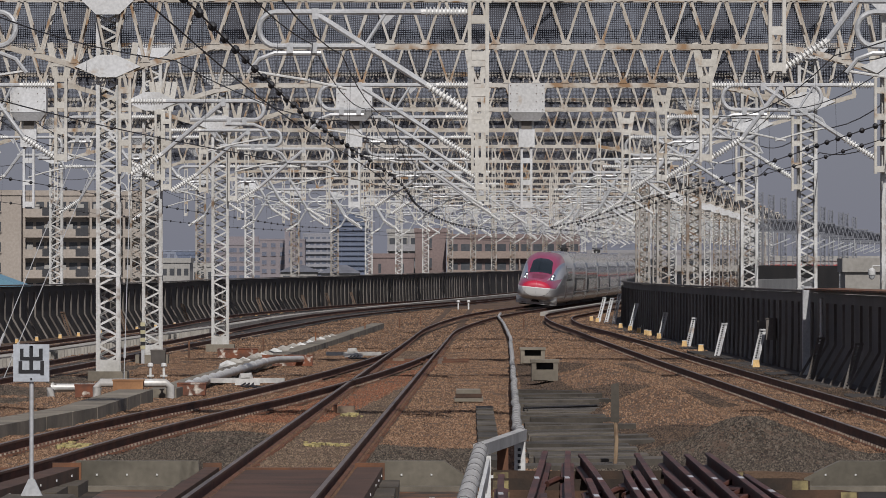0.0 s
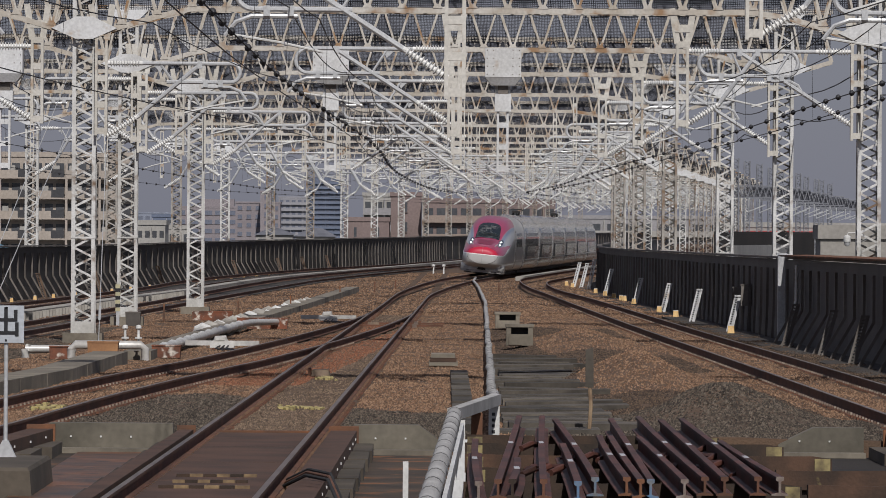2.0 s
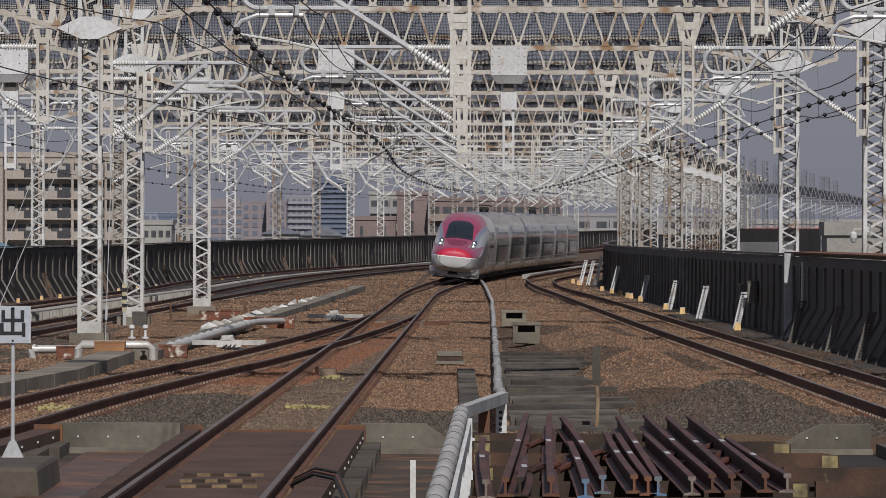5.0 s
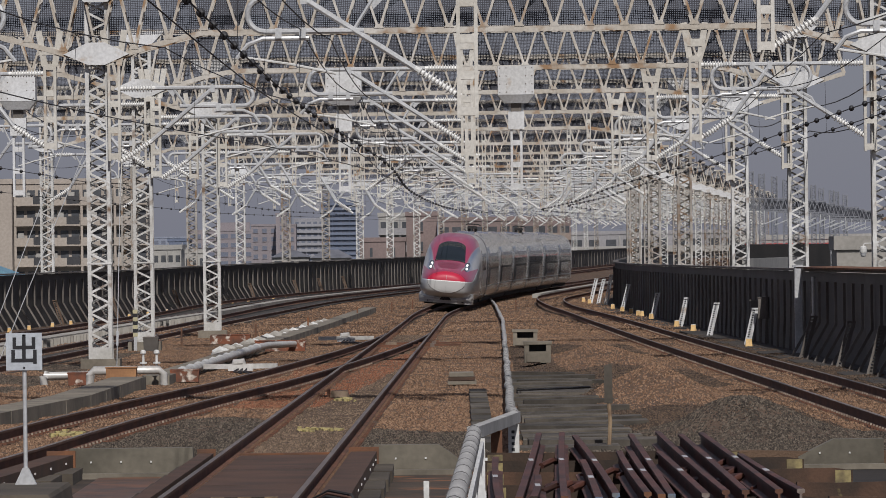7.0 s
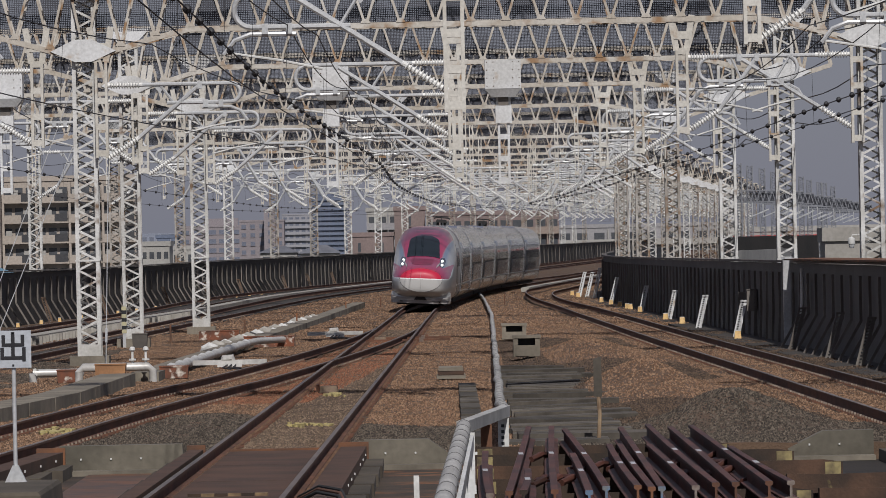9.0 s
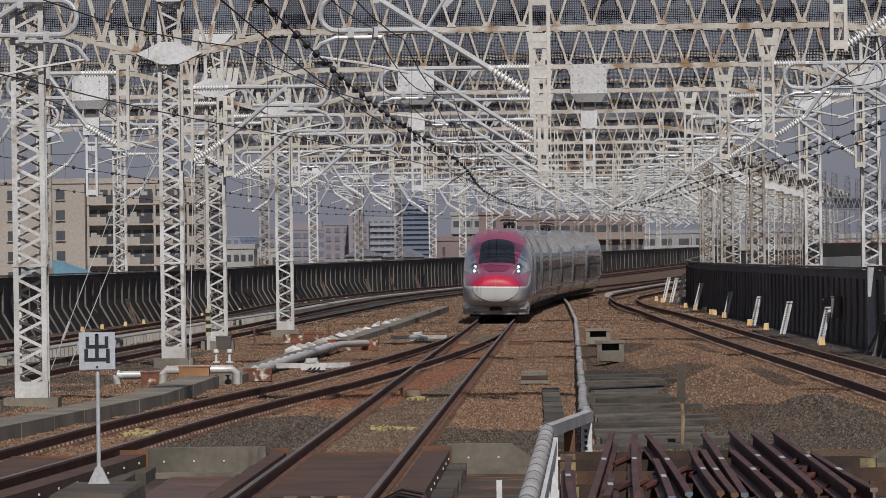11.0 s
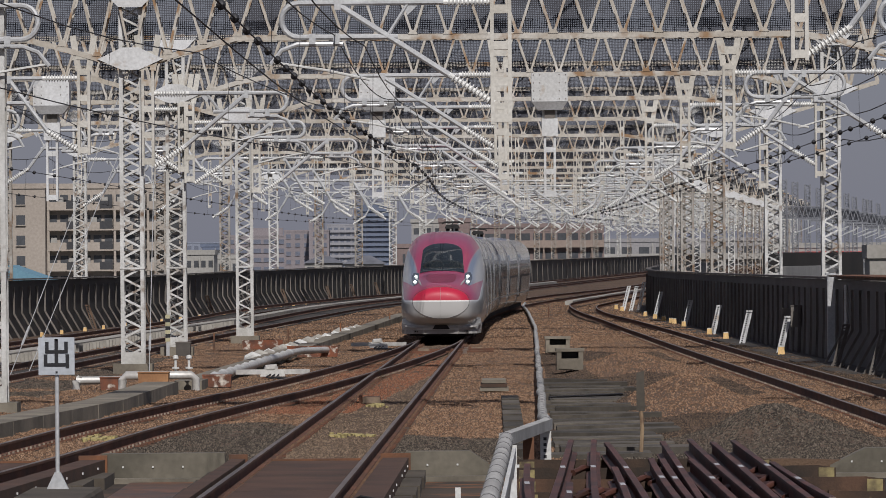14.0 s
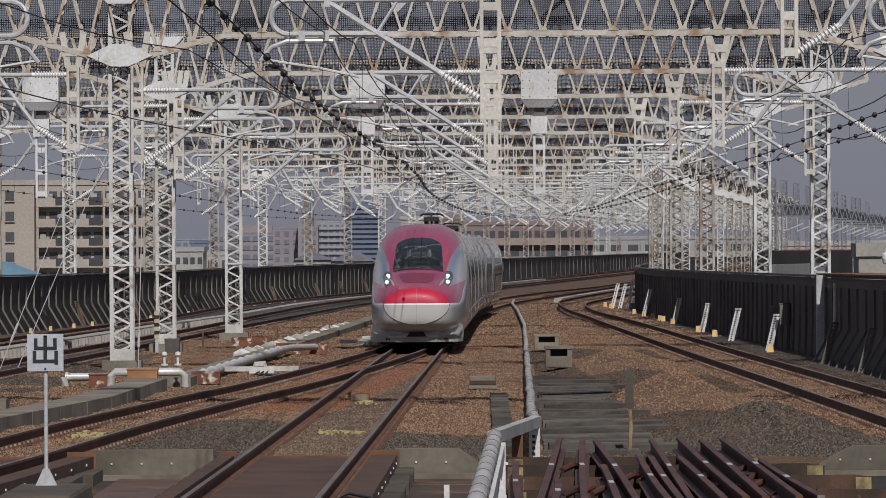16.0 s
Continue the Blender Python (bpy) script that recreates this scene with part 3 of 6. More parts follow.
B_OF = blunt([(0, 1.1), (0.04, 0.80), (0.15, 0.69), (0.35, 0.56), (0.7, 0.47), (1.4, 0.40), (4, 0.31), (10, 0.22), (23, 0.22)])
MID, POW = 1.15, 3.4


def power_of(d):
    return 2.3 + (POW - 2.3) * min(1.0, d / 9.0)


def skin(d, a, out=0.0):
    """Point of the leading car's skin: d metres behind the tip, a the angle round the body from the +x side upwards."""
    w, top, low = W_OF(d) + out, T_OF(d) + out, B_OF(d) - out
    c, s = math.cos(a), math.sin(a)
    e = 2 / power_of(d)
    x = w * math.copysign(abs(c) ** (e if s >= 0 else 0.5), c)
    z = MID + (top - MID if s >= 0 else MID - low) * math.copysign(abs(s) ** (e if s >= 0 else 0.6), s)
    return (x, d, z)


def crown(d, x, out=0.0):
    """Point on the upper skin at offset x from the middle."""
    w, top = W_OF(d) + out, T_OF(d) + out
    n = power_of(d)
    return (x, d - out * 0.6, MID + (top - MID) * max(0.0, 1 - abs(x / w) ** n) ** (1 / n))


def panel(d0, d1, left, right, out, nd=12, nx=14):
    """A patch of the upper skin between two edges given as functions of 0..1 along it, with its rim turned down."""
    rows = []
    for i in range(nd + 1):
        u = i / nd
        d = d0 + (d1 - d0) * u
        a, b = left(u), right(u)
        rows.append([crown(d, a, -0.02)] + [crown(d, a + (b - a) * j / nx, out) for j in range(nx + 1)] + [crown(d, b, -0.02)])
    return Geo().sweep(rows, closed=False)


def on_nose(x, z, out=0.0):
    """Point of the skin, pushed outwards a little, that lies at offset x and height z."""
    def covers(d):
        w, top, low, n = W_OF(d) + out, T_OF(d) + out, B_OF(d) - out, power_of(d)
        if z >= MID:
            return abs(x / w) ** n + ((z - MID) / (top - MID)) ** n <= 1
        u = ((MID - z) / (MID - low)) ** (1 / 0.6)
        return u < 1 and abs(x) <= w * (1 - u * u) ** 0.25
    a, b = 1e-6, 12.0
    for _ in range(40):
        mid = (a + b) / 2
        a, b = (a, mid) if covers(mid) else (mid, b)
    return (x, b - out * 0.6, z)


def front_patch(cx, cz, outline, out, rings=10):
    """A patch of the skin inside an outline seen from ahead, its rim turned down into the body."""
    rows = [[on_nose(cx + (x - cx) * k / rings, cz + (z - cz) * k / rings, out) for x, z in outline] for k in [0.05] + list(range(1, rings + 1))]
    rows.append([(x, d + 0.03, z) for x, d, z in (on_nose(x, z, -0.01) for x, z in outline)])
    return Geo().sweep(rows)


def rounded(pts, steps=5, cut=0.28):
    """Outline with its corners rounded off."""
    out = []
    for i, p in enumerate(pts):
        p, a, b = Vector(p), Vector(pts[i - 1]), Vector(pts[(i + 1) % len(pts)])
        a, b = p.lerp(a, cut), p.lerp(b, cut)
        out += [tuple((1 - u) ** 2 * a + 2 * u * (1 - u) * p + u * u * b) for u in (k / steps for k in range(steps + 1))]
    return out


def side_at(z):
    """Half width of a car's body at a height."""
    w, top, low, n = W_OF(14), T_OF(14), B_OF(14), power_of(14)
    if z >= MID:
        return w * (1 - ((z - MID) / (top - MID)) ** n) ** (1 / n)
    return w * (1 - ((MID - z) / (MID - low)) ** (2 / 0.6)) ** 0.25


def side_strip(z0, z1, length, out, s, n=6):
    """A strip that follows the curve of the body side."""
    zs = [z0 + (z1 - z0) * k / n for k in range(n + 1)]
    return Geo().sweep([[(s * (side_at(z) + out), 0, z), (s * (side_at(z) + out), length, z), (s * (side_at(z) - 0.02), length, z), (s * (side_at(z) - 0.02), 0, z)] for z in zs])


CAR = 20.5


def make_nose_car():
    t = thing("train_car", "leading train car with long crimson and silver nose and lit headlights", "train car", "cars of the train")
    ds = [0.0, 0.003, 0.015, 0.04, 0.09, 0.15, 0.24, 0.35, 0.5, 0.7, 0.85, 1.0, 1.2, 1.4, 1.7, 2.0, 2.3, 2.6, 2.9, 3.2, 3.5, 3.9, 4.15, 4.4, 4.7, 5.0, 5.35, 5.7, 6.05, 6.4, 6.8, 7.2, 7.6, 8, 8.6, 9.2, 10.5, 14, 18, 22.6]
    n = 96
    part("body", Geo().sweep([[skin(d, 2 * math.pi * j / n) for j in range(n)] for d in ds]), NOSE_PAINT, t, smooth=True)

    def hw(u):
        return 0.77 - 0.10 * u if u < 0.72 else max(0.12, 0.698 * math.sqrt(max(0.0, 1 - ((u - 0.72) / 0.29) ** 2)))

    part("windscreen", panel(3.95, 6.75, lambda u: -hw(u), hw, 0.014, 30, 18), GLASS, t, "dark wraparound windscreen", smooth=True)
    part("bonnet_panel", front_patch(0, 2.1, rounded([(-0.44, 1.97), (0.44, 1.97), (0.56, 2.25), (-0.56, 2.25)]), 0.007), DARK_RED, t, "dark red recessed bonnet panel", smooth=True)
    oval = [(0.97 * math.cos(2 * math.pi * j / 64), 1.32 + (0.5 if j < 32 else 0.59) * math.sin(2 * math.pi * j / 64)) for j in range(64)]
    part("nose_cap", front_patch(0, 1.3, oval, 0.01), cap_paint(), t, "bright red and silver coupler cover", smooth=True)
    part("cap_joint", Geo().tube([on_nose(x, z, 0.002) for x, z in oval + oval[:1]], 0.013, 5), SEAM, t)
    part("cap_seam", Geo().tube([on_nose(0, 0.75 + 0.052 * k, 0.009) for k in range(21)], 0.006, 5), BAND_GREY, t)
    for s in (-1, 1):
        ring = rounded([(s * x, z) for x, z in ((0.79, 2.29), (1.0, 2.31), (1.07, 2.12), (0.97, 1.84), (0.80, 1.93))])
        part("lamp_housing", front_patch(s * 0.91, 2.08, ring, 0.01, 6), SLATE_GLASS, t, "dark headlamp housing", smooth=True)
        for x, z in ((0.90, 2.16), (0.915, 1.98)):
            c = Vector(on_nose(s * x, z, 0.012))
            part("headlight", Geo().tube([c + Vector((0, -0.05, 0.0)), c + Vector((0, -0.04, 0.0)), c + Vector((0, 0.15, 0.0))], 0.07, 12, radii=[0.04, 0.056, 0.06]), LAMP, t, "lit round headlight")
        part("marker_lamp", Geo().tube([on_nose(s * (0.68 + 0.12 * k / 4), 1.87 + 0.18 * k / 4, 0.008) for k in range(5)], 0.03, 8, radii=[0.012, 0.03, 0.034, 0.03, 0.012]), LIP, t, "slanted pale marker lamp")
        arc = [(s * x, d) for x, d in ((0.24, 0.57), (0.5, 0.62), (0.8, 0.78), (1.08, 1.0), (1.26, 1.3), (1.36, 1.8))]
        lift = (0.43, 0.40, 0.40, 0.42, 0.45, 0.53)
        part("skirt_lip", Geo().sweep([[(x, d - 0.06, z), (x, d + 0.12, z), (x, d + 0.12, z + 0.06), (x, d - 0.045, z + 0.06)] for (x, d), z in zip(arc, lift)]), LIP, t, "white lip of the skirt")
        part("skirt_blade", Geo().sweep([[(x * 0.97, d + 0.08, 0.2), (x * 0.97, d + 0.14, 0.2), (x * 0.97, d + 0.14, 0.34), (x * 0.97, d + 0.08, 0.34)] for x, d in arc]), LIP, t, "pale lower blade of the skirt")
        for k in range(4):
            part("slot", Geo().box(s * (0.62 + 0.09 * k) - 0.03, s * (0.62 + 0.09 * k) + 0.03, 0.69 + 0.045 * k, 0.9, 0.26, 0.31), UNDER, t)
    skirt = []
    for d in (0.62, 0.8, 1.2, 1.9, 3.0):
        w = 0.48 + 0.88 * min(1.0, math.sqrt(max(0.0, d - 0.6) / 1.3))
        skirt.append([(-w, d, 0.2), (w, d, 0.2), (w * 1.015, d, 0.5), (w * 1.0, d, 0.7), (-w * 1.0, d, 0.7), (-w * 1.015, d, 0.5)])
    part("front_skirt", Geo().sweep(skirt), NOSE_PAINT, t, "silver front skirt")
    # a solid dark block imitates the shaded opening
    part("coupler_recess", Geo().prism([(-0.3, 0.36), (0.3, 0.36), (0.17, 0.55), (0.07, 0.58), (-0.07, 0.58), (-0.17, 0.55)], 0.5, 0.7), UNDER, t, "dark block for the shaded recess under the coupler cover")
    part("underframe", Geo().box(-1.1, 1.1, 1.5, 22.2, 0.12, 0.36), UNDER, t)
    add_side(t, 11.0, 21.5)
    return t


SURROUND = mat("window_surround", (0.09, 0.092, 0.10), (0.06, 0.062, 0.068), 0.2, 0.2, 1.5, 10)
SIDE = {s: (side_strip(1.9, 2.78, 1.0, 0.006, s).mesh("window_band", SURROUND), side_strip(2.02, 2.62, 0.72, 0.012, s).mesh("window", CAR_GLASS),
            side_strip(0.55, 2.95, 0.96, 0.006, s, 10).mesh("door", SEAM), side_strip(0.6, 2.9, 0.86, 0.012, s, 10).mesh("door_leaf", CAR_PAINT)) for s in (-1, 1)}


def add_side(t, y0, y1):
    for s, (band, glass, door, leaf) in SIDE.items():
        y = y0 + 1.6
        while y < y1 - 2.2:
            w = part("window_band", band, None, t)
            w.location = (0, y - 0.14, 0)
            part("window", glass, None, w).location = (0, 0.14, 0)
            y += 1.02
        d = part("door", door, None, t)
        d.location = (0, y0 + 0.2, 0)
        part("door_leaf", leaf, None, d).location = (0, 0.05, 0)
        part("side_line", side_strip(1.0, 1.06, y1 - y0 + 0.2, 0.008, s, 1), LIP, t).location = (0, y0, 0)


def make_car():
    t = thing("train_car", "silver grey train car with pale roof and dark windows", "train car", "cars of the train")
    n = 48
    ring = [skin(14, 2 * math.pi * j / n) for j in range(n)]

    def at(y, k):
        return [(x * k, y, 1.9 + (z - 1.9) * k) for x, _, z in ring]
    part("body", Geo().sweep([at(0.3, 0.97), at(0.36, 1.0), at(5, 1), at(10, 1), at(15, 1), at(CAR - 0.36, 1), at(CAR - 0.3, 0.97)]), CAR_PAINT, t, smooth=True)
    part("bellows", Geo().sweep([at(-0.28, 0.86), at(0.29, 0.86)]), UNDER, t, "dark bellows between cars")
    part("underframe", Geo().box(-1.12, 1.12, 0.5, CAR - 0.5, 0.12, 0.35), UNDER, t)
    for y in (0.42, CAR - 0.42):
        part("end_ring", Geo().sweep([at(y - 0.04, 1.004), at(y + 0.04, 1.004)]), BAND_GREY, t, "pale end ring")
    part("roof_fairing", Geo().sweep([[(-0.6, y, 3.6), (0.6, y, 3.6), (0.45, y, z), (-0.45, y, z)] for y, z in ((3, 3.72), (4, 3.86), (9, 3.86), (10, 3.72))]), CAR_PAINT, t)
    add_side(t, 0.6, CAR - 0.4)
    return t


def add_pantograph(t):
    part("pantograph_base", Geo().box(-0.3, 0.3, 12.8, 14.4, 3.72, 3.82), UNDER, t)
    for s in (-0.18, 0.18):
        part("pantograph_insulator", Geo().tube([(s, 13.2, 3.8), (s, 13.2, 4.05)], 0.08, 8), UNDER, t)
    part("pantograph_cover", Geo().sweep([[(-0.3, y, 4.0), (0.3, y, 4.0), (0.24, y, 4.16), (-0.24, y, 4.16)] for y in (12.9, 13.4)]), UNDER, t)
    part("pantograph_arm", Geo().tube([(0, 14.2, 3.85), (0, 12.9, 4.12), (0, 13.9, 4.26)], 0.04, 6), UNDER, t)
    part("pantograph_head", Geo().tube([(-0.42, 13.9, 4.2), (-0.3, 13.9, 4.26), (0.3, 13.9, 4.26), (0.42, 13.9, 4.2)], 0.035, 6), UNDER, t)


def track_pose(y):
    a = -math.degrees(math.atan(heading(main_x, y)))
    lean = math.degrees(math.atan(cant(y) / 1.5))
    return pose(main_x(y), y, rise(y) + cant(y) / 2, 0, lean, a)


NOSE = make_nose_car()
CARS = [make_car()]
for _ in range(5):
    CARS.append(copy_thing(CARS[0], pose(0, 0, 0)))
for k in (0, 3):
    add_pantograph(CARS[k])


# ---- overhead line ----
def insulator(a, b, r=0.1, sheds=11, n=9):
    """Ribbed porcelain rod with metal end caps."""
    a, b = Vector(a), Vector(b)
    pts, radii = [a, a.lerp(b, 0.06)], [0.06, 0.06]
    for i in range(sheds):
        for u, k in ((0.08, 0.5), (0.45, 1.0), (0.62, 0.92), (0.7, 0.5)):
            pts.append(a.lerp(b, 0.07 + 0.86 * (i + u) / sheds))
            radii.append(r * k)
    pts += [a.lerp(b, 0.94), b]
    radii += [0.06, 0.06]
    return Geo().tube(pts, r, n, radii=radii)


def ladder_post(top, low, w=0.26, d=0.26, flare=0.27):
    """Hanging post of two slotted channels, wider at its head."""
    g = Geo()
    for s in (-1, 1):
        g.box(s * w / 2 - 0.035, s * w / 2 + 0.035, -d / 2, d / 2, low, top - 0.9)
        g.beam((s * w / 2, 0, top - 0.92), (s * flare, 0, top), 0.16, 0.07, (0, 1, 0))
    z, i = low + 0.12, 0
    while z < top - 0.8:
        g.box(-w / 2 + 0.036, w / 2 - 0.036, -d / 2 + 0.004, d / 2 - 0.004, z - 0.08, z + 0.08)
        z += 0.68
    g.box(-flare * 0.7, flare * 0.7, -0.052, 0.052, top - 0.62, top - 0.42)
    return g


def make_bracket(reach, low, hz=7.5, lz=6.86, width=0.26):
    """Cantilever for the overhead wire; the post stands at x = 0 and the arm reaches towards -x."""
    t = thing("cantilever_bracket", "galvanised tube cantilever with white ribbed insulators on a hanging steel post", "cantilever", "cantilevers of the overhead line")
    if width < 0.2:
        post = Geo().box(-0.09, -0.05, -0.06, 0.06, low, CHORD).box(0.05, 0.09, -0.06, 0.06, low, CHORD)
        z = low + 0.1
        while z < CHORD:
            post.box(-0.049, 0.049, -0.05, 0.05, z - 0.07, z + 0.07)
            z += 0.6
    else:
        post = ladder_post(CHORD + 0.1, low, width, 0.26, width + 0.02)
    part("post", post, CREAM_POST, t, "slotted cream steel hanging post")
    r = (hz - lz) / 2
    end = -reach + r
    loop = [(-1.05, 0, hz), (end, 0, hz)] + [(end - r * math.sin(math.pi * k / 10), 0, lz + r + r * math.cos(math.pi * k / 10)) for k in range(1, 10)] + [(end, 0, lz), (-reach * 0.47, 0, lz)]
    part("loop_tube", Geo().tube(loop, 0.055, 8), GALV, t, smooth=True)
    part("insulator", insulator((-0.16, 0, hz), (-1.07, 0, hz)), PORCELAIN, t, smooth=True)
    part("diagonal_tube", Geo().tube([(-reach + 1.05, 0, hz - 0.03), (-0.95, 0.0, hz - 1.38)], 0.06, 8), GALV, t, smooth=True)
    part("insulator", insulator((-0.14, 0, hz - 1.9), (-0.98, 0, hz - 1.36)), PORCELAIN, t, smooth=True)
    part("strut", Geo().tube([(-reach * 0.52, 0, lz), (-reach * 0.42, 0, hz)], 0.035, 6).prism([(-reach * 0.45, hz - 0.02), (-reach * 0.37, hz - 0.02), (-reach * 0.425, hz - 0.24)], -0.012, 0.012), GALV, t)
    arm = [(-reach * 0.72, 0, lz - 0.13), (-reach * 0.93, 0, lz - 0.13), (-reach * 1.0, 0, lz - 0.24), (-reach * 1.05, 0, lz - 0.5)]
    part("drop_arm", Geo().tube(arm, 0.045, 7), GALV, t, smooth=True)
    part("steady_arm", Geo().tube([(-reach * 1.05, 0, lz - 0.46), (-reach * 0.8, 0, lz - 0.62), (-reach * 0.6, 0, lz - 0.8)], 0.026, 6), WHITE, t, smooth=True)
    for x, z in ((-reach * 0.86, lz), (-reach * 0.75, lz), (-reach + 1.05, hz)):
        part("clamp", Geo().box(x - 0.06, x + 0.06, -0.07, 0.07, z - 0.13, z + 0.066), GALV, t)
    return t


LONG, SHORT, MIDDLE = make_bracket(4.1, 5.2), make_bracket(3.0, 5.5), make_bracket(3.6, 5.2, 7.08, 6.6)
SLIM, SLIM_SHORT = make_bracket(3.9, 5.4, 7.3, 6.75, 0.18), make_bracket(2.8, 5.6, 7.0, 6.5, 0.18)
SLIM.matrix_basis = pose(main_x(267) + 2.3, 266.58, 0)
SLIM_SHORT.matrix_basis = pose(right_x(267) - 0.55, 266.58, 0, 0, 0, 180)
BROAD = make_bracket(4.1, 5.2, 7.5, 6.86, 0.33)
BROAD.matrix_basis = pose(main_x(122) + 2.5, 121.58, 0)
MIDDLE.matrix_basis = pose(LEFT_FOOT[169] + 0.45, 168.55, 0, 0, 0, 180)
LONG.matrix_basis = pose(main_x(169) + 2.3, 168.58, 0)
SHORT.matrix_basis = pose(6.25, 121.58, 0.85, 0, 0, 180)
rnd = random.Random(4)
for gy in GANTRY_Y:
    up, far = rise(gy), gy > 240
    big, small = (SLIM, SLIM_SHORT) if far else (LONG, SHORT)
    if gy not in (122, 169, 267):
        copy_thing(big, pose(main_x(gy) + 2.3 + rnd.uniform(-0.2, 0.2), gy - 0.42, up))
    if gy not in (122, 267):
        copy_thing(small, pose(right_x(gy) - 0.55 + rnd.uniform(-0.2, 0.2), gy - 0.42, up, 0, 0, 180))
    if gy == 122:
        copy_thing(LONG, pose(-12.1, gy - 0.42, up, 0, 0, 180))
    elif gy < 240:
        if gy > 169:
            copy_thing(MIDDLE, pose(LEFT_FOOT[gy] + 0.45, gy - 0.45, up, 0, 0, 180))
    else:
        copy_thing(big, pose(main_x(gy) - 2.4, gy + 0.42, up, 0, 0, 180))
        copy_thing(small, pose(main_x(gy) - 5.2, gy - 0.42, up, 0, 0, 4))
    copy_thing(small, pose(left_x(gy) + 1.9 + rnd.uniform(-0.3, 0.3), gy - 0.42, up))
    copy_thing(small, pose(outer_x(gy) - 1.4 + rnd.uniform(-0.3, 0.3), gy - 0.42, up, 0, 0, 180))
    copy_thing(big, pose(RIGHT_FOOT.get(gy, wall_r(gy) + 0.9) - 0.35, gy - 0.42, up))


def make_hopper_post(x, y):
    """Hanging column below a riveted box that tapers like a hopper."""
    t = thing("hanging_column", "grey steel hanging column under a riveted tapered box", "hanging column", "hanging columns with boxes", "", pose(x, y, rise(y)))
    box = Geo().box(-0.56, 0.56, -0.45, 0.45, 7.62, 8.52)
    part("box", box, STEEL_WHITE, t)
    part("hopper", Geo().sweep([[(-0.56, -0.45, 7.61), (0.56, -0.45, 7.61), (0.56, 0.45, 7.61), (-0.56, 0.45, 7.61)], [(-0.36, -0.3, 7.36), (0.36, -0.3, 7.36), (0.36, 0.3, 7.36), (-0.36, 0.3, 7.36)]]), STEEL_WHITE, t)
    part("neck", Geo().box(-0.16, 0.16, -0.15, 0.15, 7.1, 7.359), BARRIER_RIB, t, "dark neck below the box")
    part("column", ladder_post(7.5, 4.65, 0.30, 0.34, 0.15), STEEL_WHITE, t)
    part("collar", Geo().box(-0.25, 0.25, -0.24, 0.24, 6.55, 7.095), STEEL_WHITE, t)
    for sx in (-0.5, -0.3, 0.3, 0.5):
        for z in (7.7, 7.95, 8.2, 8.45):
            part("rivet", Geo().box(sx - 0.014, sx + 0.014, -0.46, -0.45, z - 0.014, z + 0.014), RUST_RED, t)
    return t


for hx in (-12.9, -2.76, 2.6):
    make_hopper_post(hx, 202.4)

BEAD = Geo().tube([(0, 0, -0.05), (0, 0, -0.03), (0, 0, 0), (0, 0, 0.03), (0, 0, 0.05)], 0.1, 8, radii=[0.015, 0.04, 0.052, 0.04, 0.015]).mesh("clip", WIRE, smooth=True)


def make_line(fx, dx, low, high, y0, y1, label, beads):
    """Contact wire, catenary wire sagging from gantry to gantry, and hangers with dark clips."""
    t = thing("overhead_wire", label, "overhead wire", "overhead wires above the tracks")
    spots = [y0] + [g for g in GANTRY_Y if y0 < g < y1] + [y1]
    ys, sag = [], []
    for a, b in zip(spots, spots[1:]):
        for k in range(8):
            y = a + (b - a) * k / 8
            ys.append(y)
            sag.append(high - (high - low) * 0.9 * (k / 8) * (1 - k / 8))
    zig = [0.15 * math.sin(y / 22.0) for y in ys]
    part("contact_wire", Geo().tube([(fx(y) + dx + z, y, rise(y) + low) for y, z in zip(ys, zig)], 0.010, 5), WIRE, t)
    part("catenary_wire", Geo().tube([(fx(y) + dx + z * 0.5, y, rise(y) + s) for y, s, z in zip(ys, sag, zig)], 0.011, 5), WIRE, t)
    hang = Geo()
    for y, s, z in list(zip(ys, sag, zig))[::3]:
        hang.tube([(fx(y) + dx + z, y, rise(y) + low), (fx(y) + dx + z * 0.5, y, rise(y) + s)], 0.004, 4)
    tagged(part("hanger", hang, WIRE, t), kind="stuff")
    if beads:
        y = y0 + 2
        while y < 420:
            z = 0.15 * math.sin(y / 22.0)
            part("clip", BEAD, None, t).location = (fx(y) + dx + z, y, rise(y) + low)
            y += 3.4 if y < 130 else 6.5
    return t


make_line(main_x, 0.0, 5.1, 6.7, 50, 960, "black overhead wires with round clips above the main track", True)
make_line(main_x, -0.55, 5.25, 6.9, 50, 960, "thin black overhead wires above the main track", False)
make_line(right_x, -0.3, 5.1, 6.7, 50, 960, "black overhead wires with round clips above the curved track", True)
make_line(right_x, 1.2, 5.3, 6.9, 50, 960, "thin black overhead wires above the curved track", True)
make_line(left_x, 0.0, 5.1, 6.6, 110, 960, "black overhead wires with round clips above the inner side track", True)
make_line(outer_x, 0.0, 5.1, 6.6, 110, 960, "black overhead wires with round clips above the outer track", True)
make_line(side_x, 0.0, 5.1, 6.6, 60, 228, "thin black overhead wires above the diverging track", False)


def make_feeder(fx, dx, z, label):
    t = thing("feeder_cable", label, "cable", "feeder cables")
    pts = []
    for a, b in zip(GANTRY_Y, GANTRY_Y[1:]):
        for k in range(6):
            y = a + (b - a) * k / 6
            pts.append((fx(y) + dx, y, rise(y) + z - 0.3 * 4 * (k / 6) * (1 - k / 6)))
    part("strand", Geo().tube(pts, 0.016, 5), WIRE, t)


for fdx, fz in ((-15.5, 7.9), (-14.0, 8.2), (9.6, 7.2), (8.6, 8.1), (9.9, 6.4)):
    make_feeder(main_x if fdx < 0 else wall_r, fdx if fdx < 0 else fdx - 8.2, fz, "thin black feeder cable slung between the gantries")

